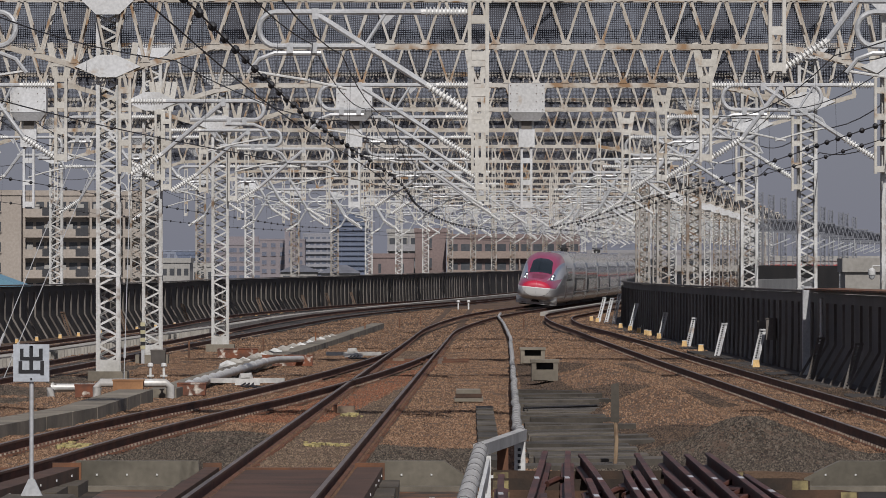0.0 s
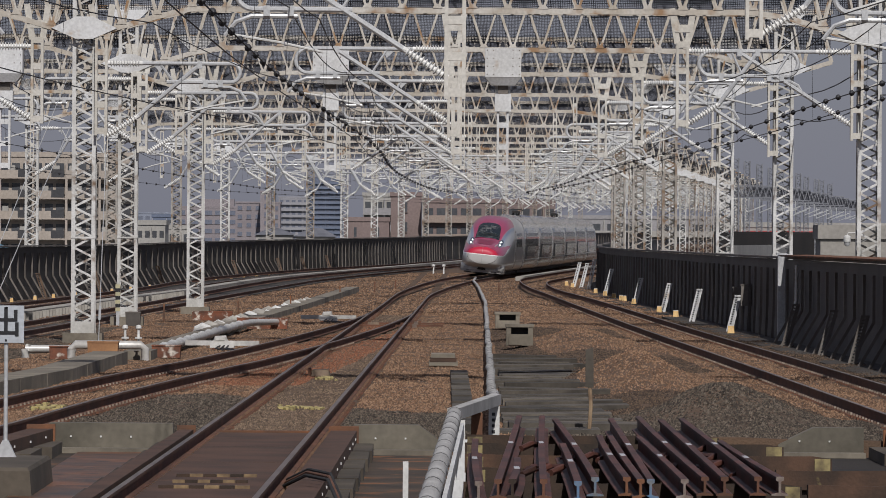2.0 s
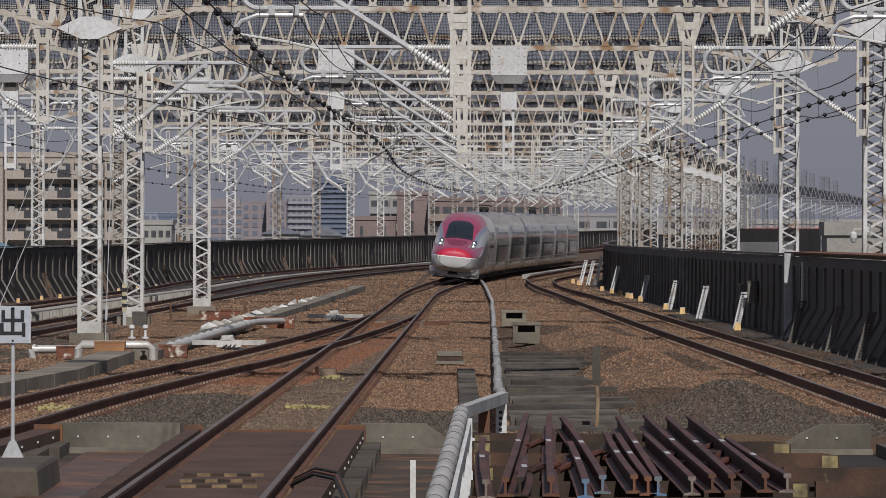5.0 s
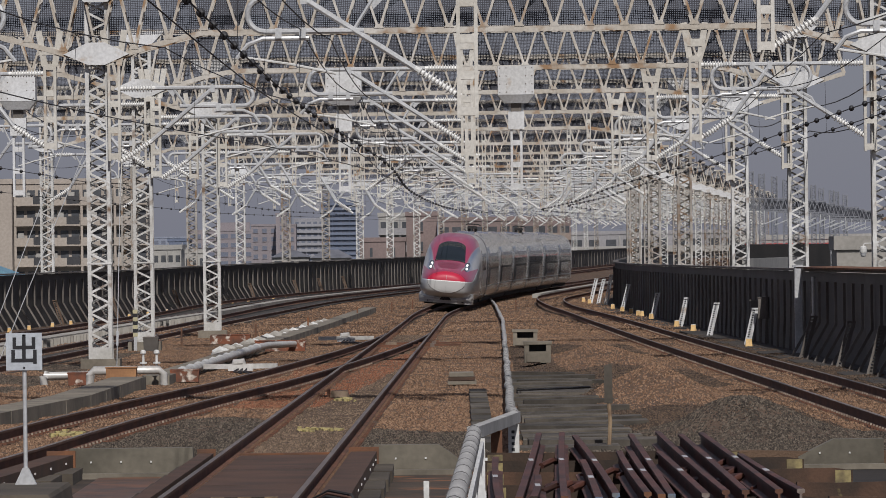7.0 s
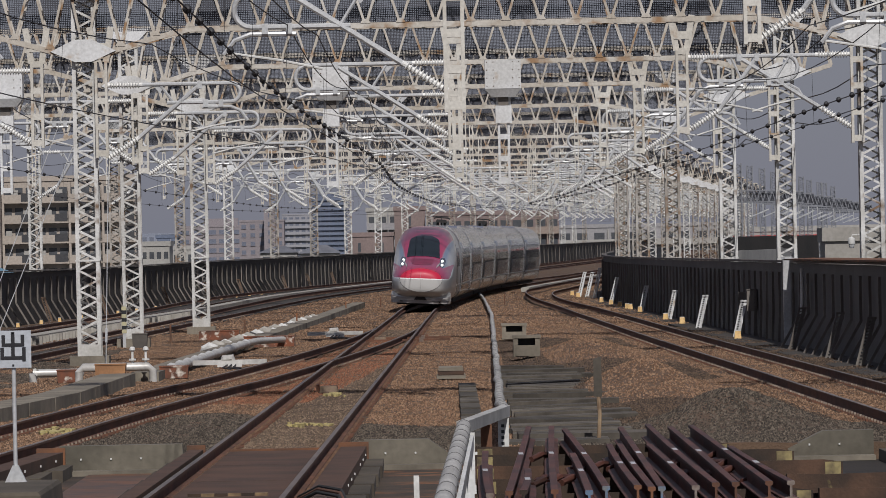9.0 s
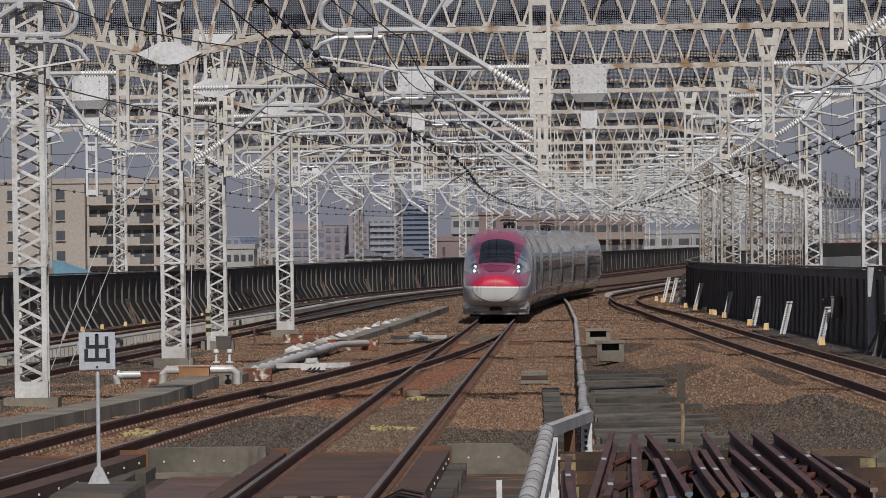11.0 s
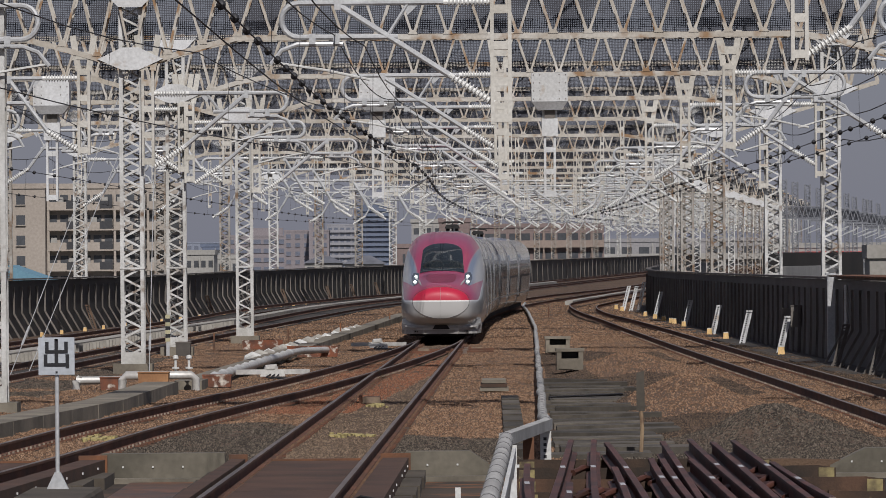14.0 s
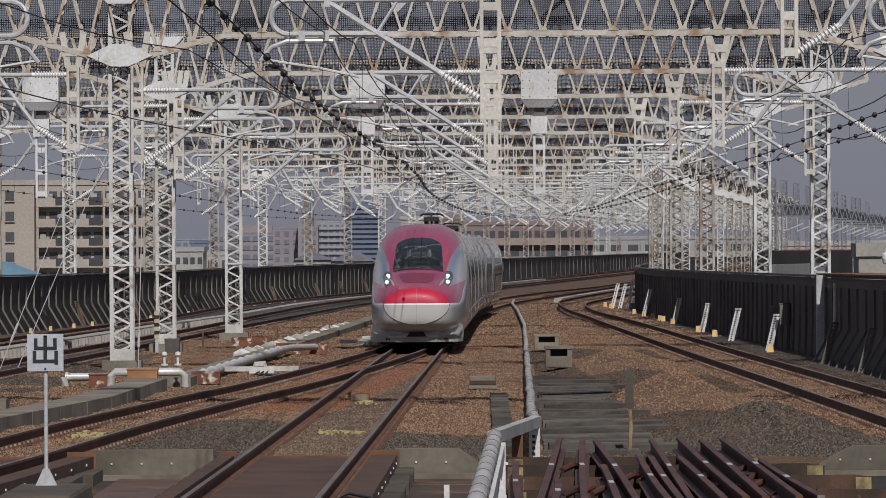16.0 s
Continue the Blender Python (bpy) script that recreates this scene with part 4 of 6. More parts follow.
# ---- barrier struts and markers ----
def make_strut(x, y, lean, paint=None, h=1.1):
    """Perforated white steel strut that leans against the noise barrier."""
    t = thing("barrier_strut", "perforated steel strut leaning towards the dark noise barrier", "strut", "struts along the noise barrier", "", pose(x, y, rise(y) - 0.2))
    dx, paint = lean, paint or STEEL_WHITE
    for ox, w_ in ((-0.07, 0.05), (0.06, 0.09)):
        part("flange", Geo().beam((ox, 0, 0), (dx + ox, 0, h), w_, 0.09, (0, 1, 0)), paint, t)
    g = Geo()
    for k in range(14):
        u = 0.05 + 0.066 * k
        g.box(dx * u - 0.05, dx * u + 0.03, -0.03, 0.0, h * u, h * u + 0.035)
    tagged(part("rung", g, GALV if paint == STEEL_WHITE else BARRIER_RIB, t), kind="stuff")
    part("cap", Geo().box(dx - 0.1, dx + 0.11, -0.08, 0.08, h - 0.02, h + 0.03), paint, t)
    return t


for sx, sy in ((9.35, 197.7), (9.2, 221.2), (9.25, 249), (9.3, 282.4)):
    make_strut(sx + 0.12, sy, 0.26)
for sx, sy, sh in ((9.25, 322, 1.3), (9.2, 351, 1.65), (9.05, 361, 1.35), (8.7, 364, 1.35)):
    make_strut(sx, sy, 0.34, None, sh)
for sx, sy in ((10.0, 171.0), (10.1, 157.0), (10.1, 146.0)):
    make_strut(sx - 0.35, sy, 0.3, BARRIER_RIB)


def make_marker(x, y, k_=1.0, name="track_marker"):
    t = thing(name, "small ochre and pale concrete marker block beside the track", "marker", "marker blocks along the barriers", "", Matrix.Translation((x, y, rise(y) - 0.2)) @ Matrix.Scale(k_, 4))
    part("block", Geo().sweep([[(-0.1 * k, -0.09 * k, z), (0.1 * k, -0.09 * k, z), (0.1 * k, 0.09 * k, z), (-0.1 * k, 0.09 * k, z)] for k, z in ((1.05, 0.0), (0.85, 0.24))]), YELLOW, t)
    part("top", Geo().box(-0.087, 0.087, -0.078, 0.078, 0.241, 0.262), WHITE, t, "pale worn top")
    return t


for mx_, my_ in ((9.35, 194), (9.3, 234.3), (9.25, 249), (9.3, 279.9), (9.3, 292.8), (9.25, 296), (9.25, 307), (9.2, 319.4), (9.1, 333), (8.6, 362), (8.5, 372)):
    make_marker(mx_, my_)
y_ = 262.0
while y_ < 430:
    make_marker(wall_l(y_) + 0.95, y_, 0.72)
    y_ += rnd.choice((9.0, 11.0, 15.0))

BROWN_STEEL = mat("brown_perforated_steel", (0.16, 0.10, 0.065), (0.10, 0.065, 0.045), 0.8)
for sy in (287, 316, 352, 380, 404, 436, 455, 476):
    make_strut(wall_l(sy) + 0.95, sy, -0.35, BROWN_STEEL)
lip_ = thing("rusty_coping", "rusty brown plate along the top of the near barrier", "coping plate")
part("plate", Geo().sweep([[(wall_r(y) - 0.32, y, 2.16), (wall_r(y) + 0.5, y, 2.16), (wall_r(y) + 0.5, y, 2.22), (wall_r(y) - 0.32, y, 2.20)] for y in range(112, 179, 11)]), RUST_ORANGE, lip_)

pillar = thing("barrier_pillar", "grey steel pillar joining two lengths of noise barrier", "pillar", "", "", pose(wall_r(179) - 0.2, 179, -0.3))
part("shaft", Geo().box(-0.1, 0.1, -0.12, 0.12, 0, 2.5), GALV, pillar)
part("head", Geo().box(-0.14, 0.14, -0.16, 0.16, 2.505, 2.56), GALV, pillar)
rod = thing("white_pole", "short white pole fixed to the noise barrier", "pole", "", "", pose(wall_r(172) - 0.24, 172, 0))
part("tube", Geo().tube([(-0.06, 0, 0.75), (0, 0, 1.0), (0, 0, 1.95)], 0.045, 8), WHITE, rod)
for bx_, by_, bh in ((9.95, 197, 0.62), (10.0, 203, 0.5)):
    t = thing("relay_box", "dark grey equipment box on legs before the barrier", "equipment box", "equipment boxes", "", pose(bx_, by_, -0.15))
    part("case", Geo().box(-0.16, 0.16, -0.12, 0.12, 0.75, 0.75 + bh), BARRIER_RIB, t)
    part("lid", Geo().box(-0.18, 0.18, -0.14, 0.14, 0.752 + bh, 0.79 + bh), BARRIER_RIB, t)
    for sx in (-0.12, 0.12):
        part("leg", Geo().box(sx - 0.025, sx + 0.025, -0.03, 0.03, 0, 0.748), BARRIER_RIB, t)


# ---- foreground ----
def wrapped_pipe(name, label, pts, r, step, material, band):
    t = thing(name, label, "pipe")
    part("tube", Geo().tube(pts, r, 12), material, t, smooth=True)
    left = 0.0
    for a, b in zip(pts, pts[1:]):
        a, b = Vector(a), Vector(b)
        length = (b - a).length
        d = (b - a) / length
        s = left
        while s < length:
            if (a + d * s).y < 190:
                part("band", Geo().tube([a + d * (s - 0.03), a + d * (s + 0.03)], r + 0.007, 12), band, t)
            s += step
        left = s - length
    return t


def sagging(pts, step=3.0):
    """The same line with small sideways and upward kinks, as laid by hand."""
    out = []
    for a, b in zip(pts, pts[1:]):
        a, b = Vector(a), Vector(b)
        n = max(1, int((b - a).length / step))
        out += [a.lerp(b, k / n) + Vector((rnd.uniform(-0.022, 0.022), 0, rnd.uniform(-0.014, 0.014)) if k else (0, 0, 0)) for k in range(n)]
    return out + [Vector(pts[-1])]


PIPE = mat("grey_pipe_wrapping", (0.52, 0.51, 0.49), (0.36, 0.35, 0.335), 0.6, 0, 1.0, 12, 0.002)
BAND = mat("pipe_band", (0.20, 0.20, 0.20), None, 0.6, 0.3)
CHROME = mat("silver_lagging", (0.66, 0.65, 0.62), (0.5, 0.48, 0.45), 0.4, 0.2, 1.5, 14)

pipe = wrapped_pipe("trackside_pipe", "grey wrapped pipe with dark bands running along the ballast", sagging([(3.5, 395, 0.2), (3.2, 375, 0.12), (3.2, 350, 0.06), (3.0, 315, 0.06), (2.69, 260, 0.05), (1.94, 181, 0.06), (1.48, 134, 0.12), (1.14, 100, 0.32), (0.99, 84, 0.5)]), 0.068, 2.2, PIPE, BAND)
wrapped_pipe("trackside_pipe", "grey wrapped pipe with dark bands standing on white posts", [(0.44, 76.7, 0.52), (0.07, 50, 0.5), (-0.05, 42, 0.5)], 0.085, 2.0, PIPE, BAND)
duct = thing("crossing_duct", "pale grey square duct joining two pipes on white posts", "duct")
part("channel", Geo().beam((1.02, 84, 0.52), (0.42, 76.7, 0.52), 0.13, 0.14), PIPE, duct)
for px_, py_, mm in ((0.99, 83.6, WHITE), (0.74, 80.5, RUST_ORANGE), (0.50, 77.2, WHITE)):
    part("post", Geo().box(px_ - 0.07, px_ + 0.07, py_ - 0.04, py_ + 0.04, -0.43, 0.44), mm, duct)
for k in range(5):
    part("mark", Geo().box(0.96, 1.0, 83.552, 83.558, 0.02 + 0.075 * k, 0.06 + 0.075 * k), BLACK, duct)
rail_posts = thing("pipe_rail", "pale steel rail on posts below the wrapped pipe", "rail")
part("side_rail", Geo().beam((0.53, 76, 0.36), (0.17, 50, 0.34), 0.04, 0.16), STEEL_WHITE, rail_posts)
for k in range(5):
    yy = 50 + 6.3 * k
    part("leg", Geo().box(0.2 + 0.0136 * (yy - 50) - 0.04, 0.2 + 0.0136 * (yy - 50) + 0.04, yy - 0.04, yy + 0.04, -0.43, 0.27), STEEL_WHITE, rail_posts)


def make_sign():
    t = thing("track_sign", "white square board with black character on a grey pole", "sign", "", "", pose(-4.97, 78.5, 0))
    part("pole", Geo().tube([(0, 0, -0.08), (0, 0, 1.72)], 0.026, 10), GALV, t, smooth=True)
    part("foot", Geo().prism([(-0.13, -0.08), (0.13, -0.08), (0.035, 0.12), (-0.035, 0.12)], -0.06, 0.06), GALV, t)
    part("board", Geo().box(-0.218, 0.218, -0.05, -0.035, 1.30, 1.75), mat("pale_blue_board", (0.50, 0.535, 0.58), (0.44, 0.47, 0.51), 0.5, 0, 3, 20), t)
    glyph = bpy.data.curves.new("character", "FONT")
    glyph.body, glyph.size, glyph.align_x, glyph.align_y, glyph.extrude = "\u51fa", 0.37, "CENTER", "CENTER", 0.002
    glyph.offset = 0.007
    ob = new("character", glyph)
    ob.data.materials.append(BLACK)
    ob.parent = t
    ob.matrix_basis = pose(0, -0.054, 1.525, 90, 0, 0)
    for z in (1.33, 1.72):
        part("bolt", Geo().box(-0.012, 0.012, -0.056, -0.05, z - 0.012, z + 0.012), BLACK, t)


make_sign()
plinth = thing("concrete_plinth", "dark weathered concrete plinth under the white sign", "plinth", "", "", pose(-4.85, 77.0, 0))
part("block", Geo().sweep([[(-0.5, -2.2, -0.43), (0.42, -2.2, -0.43), (0.42, 2.2, -0.43), (-0.5, 2.2, -0.43)], [(-0.48, -2.15, -0.12), (0.39, -2.15, -0.12), (0.39, 2.15, -0.12), (-0.48, 2.15, -0.12)], [(-0.45, -2.1, -0.08), (0.36, -2.1, -0.08), (0.36, 2.1, -0.08), (-0.45, 2.1, -0.08)]]), CONCRETE_DARK, plinth)

# bridge ends: headwalls, girders and steel decks
HEADWALL = mat("mossy_headwall", (0.185, 0.165, 0.13), (0.10, 0.09, 0.07), 0.92, 0, 0.9, 9, 0.006, rust=(0.06, 0.052, 0.04), rust_at=0.6)
for name, outline in (("a", [(-5.14, -0.43), (-3.4, -0.43), (-3.42, -0.02), (-5.14, -0.02)]),
                      ("b", [(-0.88, -0.43), (0.3, -0.43), (0.3, -0.22), (0.02, -0.02), (-0.88, -0.02)]),
                      ("c", [(5.05, -0.43), (6.25, -0.43), (6.25, -0.02), (5.55, -0.02), (5.05, -0.26)])):
    w = thing("headwall", "grey concrete headwall holding back the ballast", "headwall", "headwalls at the bridge end")
    part("wall", Geo().prism(outline, BRIDGE - 0.12, BRIDGE + 0.28), HEADWALL, w)
    x0_, x1_ = min(p[0] for p in outline), max(p[0] for p in outline)
    part("ledge", Geo().box(x0_, x1_, BRIDGE - 0.55, BRIDGE - 0.125, -0.43, -0.36), CONCRETE, w)
    for k in range(3):
        xx = x0_ + 0.3 + k * 0.42
        if xx < x1_ - 0.2:
            part("bolt", Geo().box(xx - 0.012, xx + 0.012, BRIDGE - 0.135, BRIDGE - 0.12, -0.22, -0.195), WHITE, w)


def make_girder(fx, off, w, y0, y1, bolts):
    """Rust-brown box girder along a rail, with pale bolt heads and an orange end plate."""
    t = thing("bridge_girder", "rust brown steel box girder beside the rail with pale bolts", "girder", "girders of the track bridge")
    rings = []
    for k in range(9):
        y = y0 + (y1 - y0) * k / 8
        rings.append([(fx(y) + off, y, -0.43), (fx(y) + off + w, y, -0.43), (fx(y) + off + w, y, -0.1), (fx(y) + off, y, -0.1)])
    part("box", Geo().sweep(rings), RUST_RED, t)
    out = 1 if off > 0 else -1
    face = off + w if out > 0 else off
    part("end_plate", Geo().box(fx(y1) + off - 0.03, fx(y1) + off + w + 0.03, y1, y1 + 0.1, -0.3, -0.04), RUST_ORANGE, t)
    y, k = y1 - 1.0, 0
    while y > y0 and bolts:
        xx = fx(y) + face
        part("bolt", Geo().box(xx - 0.012, xx + 0.012, y - 0.06, y + 0.06, -0.205, -0.178), WHITE, t)
        k += 1
        y -= 3.6 if k % 3 == 0 else 2.0
    for k in range(14):
        y = y0 + (y1 - y0) * k / 14
        q = fx(y) + face + (0.14 if out > 0 else -0.14)
        part("ledge_block", Geo().box(q - 0.13, q + 0.13, y, y + (y1 - y0) / 14 - 0.25, -0.43, -0.27), CONCRETE_DARK, t)
    return t


make_girder(main_x, 0.92, 0.36, 44, BRIDGE - 0.2, True)
make_girder(main_x, -1.2, 0.2, 44, BRIDGE - 0.2, False)
make_girder(side_x, 0.92, 0.34, 52, BRIDGE - 0.2, True)
make_girder(right_x, -1.3, 0.36, 44, BRIDGE - 0.2, True)
for fx_, y1_ in ((main_x, BRIDGE - 0.1), (side_x, BRIDGE - 0.1), (right_x, BRIDGE - 0.1)):
    deck_ = thing("steel_deck", "dark brown steel deck plates between the rails", "deck plate", "deck plates of the track bridge")
    y = y1_
    while y > 46:
        part("plate", Geo().sweep([[(fx_(q) - 0.64, q, -0.2), (fx_(q) + 0.64, q, -0.2), (fx_(q) + 0.64, q, -0.14), (fx_(q) - 0.64, q, -0.14)] for q in (y - 5.95, y)]), RUST_RED, deck_)
        y -= 6.0
    part("edge", Geo().box(fx_(y1_) - 0.64, fx_(y1_) + 0.64, y1_ + 0.01, y1_ + 0.12, -0.3, -0.11), RUST_ORANGE, deck_)
pit = Geo().box(-4.7, -3.2, 60, BRIDGE - 0.8, -0.43, -0.40)
tagged(part("rusty_pit_plate", pit, mat("streaked_rust", (0.065, 0.045, 0.03), (0.20, 0.08, 0.03), 0.45, 0, 1.1, 9, 0.004, rust=(0.03, 0.023, 0.017), rust_at=0.55), None, "orange rusted steel plate lying on the bridge floor"), category="steel plate")
OCHRE = mat("worn_ochre", (0.30, 0.21, 0.11), (0.13, 0.085, 0.05), 0.85, 0, 6, 30)
for k, (yy, wide) in enumerate(((74.0, 0.46), (72.2, 0.42), (70.6, 0.5))):
    bar = thing("hazard_bar", "worn yellow and black striped bar across the deck", "hazard bar", "hazard bars")
    for j in range(6):
        a = main_x(yy) - wide + wide * j / 3
        part("stripe", Geo().box(a, a + wide / 3 - 0.004, yy, yy + 0.1, -0.142, -0.105), OCHRE if (j + k) % 2 else TIMBER, bar)
# stored rails on timbers
STORE = [(0.55, 57.8, 0.63, 70.1), (0.73, 58.3, 1.25, 79.5), (0.86, 58.4, 0.99, 64.2), (1.14, 58.4, 1.53, 79.5), (1.44, 58.0, 1.54, 68.8), (1.62, 59.0, 1.66, 78.1), (1.91, 59.1, 2.01, 71.7),
         (2.02, 58.6, 2.13, 71.7), (2.11, 58.6, 2.34, 78.4), (2.42, 58.7, 2.44, 71.4), (2.63, 59.3, 2.7, 79.4), (2.81, 59.3, 2.93, 78.1), (3.12, 59.4, 3.2, 78.6), (3.32, 59.4, 3.27, 70.1)]
BLUE = mat("blue_paint_mark", (0.09, 0.20, 0.36), (0.16, 0.17, 0.18), 0.5, 0, 9, 30)
CUT_STEEL = mat("sawn_rail_end", (0.30, 0.26, 0.23), (0.15, 0.10, 0.08), 0.6, 0.2, 9, 40)
CUT = [CUT_STEEL, RAIL, TIMBER, RAIL, BLUE, BLUE, RUST_ORANGE, RUST_ORANGE, BLUE, CUT_STEEL, RAIL, RAIL, RAIL, CUT_STEEL]
OLD_RAIL = mat("stored_rail_rust", (0.115, 0.042, 0.03), (0.048, 0.022, 0.017), 0.6, 0.0, 1.2, 25, 0.002)
for (ax, ay, bx, by), paint in zip(STORE, CUT):
    t = thing("stored_rail", "old rust-red rail lying on timbers with painted end", "rail", "stored rails on timbers")
    mid = ((ax + bx) / 2 + 0.04 * math.sin(ax * 9), (ay + by) / 2)
    ring = []
    for k in range(7):
        u = k / 6
        cx_ = (1 - u) ** 2 * ax + 2 * u * (1 - u) * mid[0] + u * u * bx
        ring.append([(cx_ + px * 1.05, ay + (by - ay) * u, 0.44 + pz) for px, pz in PROFILE])
    g = Geo().sweep(ring)
    part("bar", g, OLD_RAIL, t)
    part("painted_end", Geo().sweep([[(p[0], p[1] - 0.03, p[2]) for p in ring[0]], [(p[0], p[1] - 0.004, p[2]) for p in ring[0]]]), paint, t)
    part("worn_patch", Geo().box(ring[3][0][0] + 0.05, ring[3][0][0] + 0.10, ring[3][0][1] - 0.3, ring[3][0][1] + 0.3, 0.44, 0.443), GALV, t, "pale worn patch")
LICHEN = mat("lichen", (0.34, 0.28, 0.13), (0.10, 0.075, 0.05), 0.9, 0, 7, 30)
for k, (ty, x0_, x1_, beam_) in enumerate(((58.6, 0.4, 5.3, TIMBER), (62.5, 0.45, 3.7, TIMBER), (62.3, 3.75, 5.55, BROWN_TIMBER), (66.5, 0.5, 3.6, TIMBER), (66.3, 3.66, 5.05, BROWN_TIMBER),
                                           (70.5, 0.52, 4.5, BROWN_TIMBER), (74.5, 0.55, 4.2, TIMBER), (77.6, 0.58, 3.6, TIMBER))):
    t = thing("timber_sleeper", "old brown timber sleeper with lichen on its end" if beam_ == BROWN_TIMBER else "dark old timber sleeper with lichen on its end", "sleeper", "timbers under the stored rails")
    low_ = rnd.uniform(-0.03, 0.03)
    part("beam", Geo().sweep([[(x, ty - 0.12 + low_, 0.06), (x, ty + 0.12 + low_, 0.06), (x, ty + 0.11 + low_, 0.255 + e), (x, ty - 0.11 + low_, 0.262 + e)] for x, e in ((x0_, 0.0), (x0_ + 0.3 * (x1_ - x0_), -0.012), (x1_ - 0.2, 0.0), (x1_, -0.03))]), beam_, t)
    part("lichen_end", Geo().box(x1_ - rnd.uniform(0.1, 0.22), x1_ - 0.02, ty - 0.128 + low_, ty - 0.121 + low_, 0.09, 0.235), LICHEN, t)
    if x0_ < 1:
        part("lichen_end", Geo().box(x0_ + 0.02, x0_ + 0.2, ty - 0.128 + low_, ty - 0.121 + low_, 0.09, 0.235), LICHEN, t)
    for xx in (x0_ + 0.4, x1_ - 0.5):
        part("block", Geo().box(xx - 0.15, xx + 0.15, ty - 0.09, ty + 0.1, -0.434, 0.058), TIMBER, t)
for k in range(16):
    t = thing("scrap_fitting", "small rusty rail fitting lying on the timbers", "fitting", "scrap fittings")
    fx0, fy0 = 1.0 + rnd.uniform(0, 2.2), 62 + rnd.uniform(0, 10)
    part("piece", Geo().tube([(fx0, fy0, 0.28), (fx0 + 0.12, fy0 + 0.2, 0.33), (fx0 + rnd.uniform(-0.1, 0.2), fy0 + 0.8, 0.3)], 0.035, 6), OLD_RAIL, t)

# timber walkway beyond the stored rails
PLANK = mat("plank_grey", (0.12, 0.104, 0.084), (0.05, 0.043, 0.035), 0.9, 0, 1.8, 14, 0.003, vary=0.45)
y = 92.4
for k in range(34):
    t = thing("walkway_plank", "dark weathered timber plank sunk in the ballast", "plank", "planks of the walkway")
    a = 1.2 + 0.0085 * (y - 92) + rnd.uniform(-0.12, 0.2)
    b = a + rnd.choice((1.5, 1.7, 1.8, 1.95))
    d, z0, z1 = rnd.uniform(0.5, 1.5), -0.14 + rnd.uniform(0, 0.08), -0.14 + rnd.uniform(0, 0.08)
    part("board", Geo().sweep([[(a, q, -0.34), (b, q + e, -0.34), (b, q + e, z1), (a, q, z0)] for q, e in ((y, rnd.uniform(-0.3, 0.3)), (y + d, rnd.uniform(-0.3, 0.3)))]), PLANK, t)
    y += d + rnd.choice((0.15, 0.3, 0.9, 2.2))
for k in range(9):
    y = 94 + 4.4 * k
    t = thing("walkway_plank", "short dark timber board lying in the ballast", "plank", "planks of the walkway")
    part("board", Geo().box(0.15 + 0.004 * y, 0.15 + 0.004 * y + 0.34, y, y + 3.2, -0.25, -0.09), bpy.data.materials["plank_grey"], t)

# boxes and posts in the middle
def make_pit_box(x, y, w, h):
    t = thing("junction_box", "weathered concrete cable box with an open slot", "cable box", "cable boxes", "", pose(x, y, -0.15))
    part("body", Geo().box(-w / 2, w / 2, 0, 0.9, 0, h - 0.26), CONCRETE, t)
    for sx in (-1, 1):
        part("cheek", Geo().box(sx * (w / 2 - 0.06) - 0.06, sx * (w / 2 - 0.06) + 0.06, 0.002, 0.9, h - 0.259, h - 0.08), CONCRETE, t)
    part("lid", Geo().box(-w / 2 - 0.03, w / 2 + 0.03, -0.02, 0.92, h - 0.079, h), CONCRETE, t)
    # black block fills the slot in place of the shade inside
    part("recess", Geo().box(-w / 2 + 0.121, w / 2 - 0.121, 0.4, 0.88, h - 0.258, h - 0.08), BLACK, t)
    part("panel", Geo().box(-w * 0.42, w * 0.1, -0.05, -0.002, 0.02, h - 0.3), CONCRETE, t)


make_pit_box(2.62, 167, 0.68, 0.55)
make_pit_box(2.75, 199, 0.74, 0.5)
stake = thing("timber_stake", "grey weathered board nailed to a thin stake in a concrete foot", "stake", "", "", pose(2.47, 93.2, -0.15))
part("pole", Geo().tube([(0, 0, 0), (0.02, 0, 0.35), (0.0, 0, 0.72)], 0.03, 7), mat("split_wood", (0.36, 0.26, 0.16), (0.2, 0.13, 0.08), 0.8, 0, 5, 40), stake)
part("board", Geo().sweep([[(-0.06, -0.03, 0.62), (0.06, -0.03, 0.62), (0.06, 0.0, 0.62), (-0.06, 0.0, 0.62)], [(-0.06, -0.03, 1.16), (0.05, -0.03, 1.2), (0.05, 0.0, 1.2), (-0.06, 0.0, 1.16)]]), bpy.data.materials["plank_grey"], stake)
part("foot", Geo().sweep([[(-0.2, -0.2, -0.2), (0.2, -0.2, -0.2), (0.2, 0.2, -0.2), (-0.2, 0.2, -0.2)], [(-0.14, -0.14, 0.02), (0.14, -0.14, 0.02), (0.14, 0.14, 0.02), (-0.14, 0.14, 0.02)]]), CONCRETE, stake)
peg = thing("white_peg", "short white painted wooden peg standing on the bridge floor", "peg", "", "", pose(-0.12, 70, -0.43))
part("peg", Geo().box(-0.03, 0.03, -0.03, 0.03, 0, 0.62), WHITE, peg)
stack = thing("slab_stack", "pale concrete slabs stacked beside the pipe", "slab stack", "", "", pose(0.55, 140, -0.15))
for k in range(3):
    part("slab", Geo().box(-0.3 + 0.02 * k, 0.32 - 0.03 * k, 0, 2.0, 0.085 * k, 0.085 * k + 0.075), (CONCRETE, RUST_RED, CONCRETE)[k], stack)

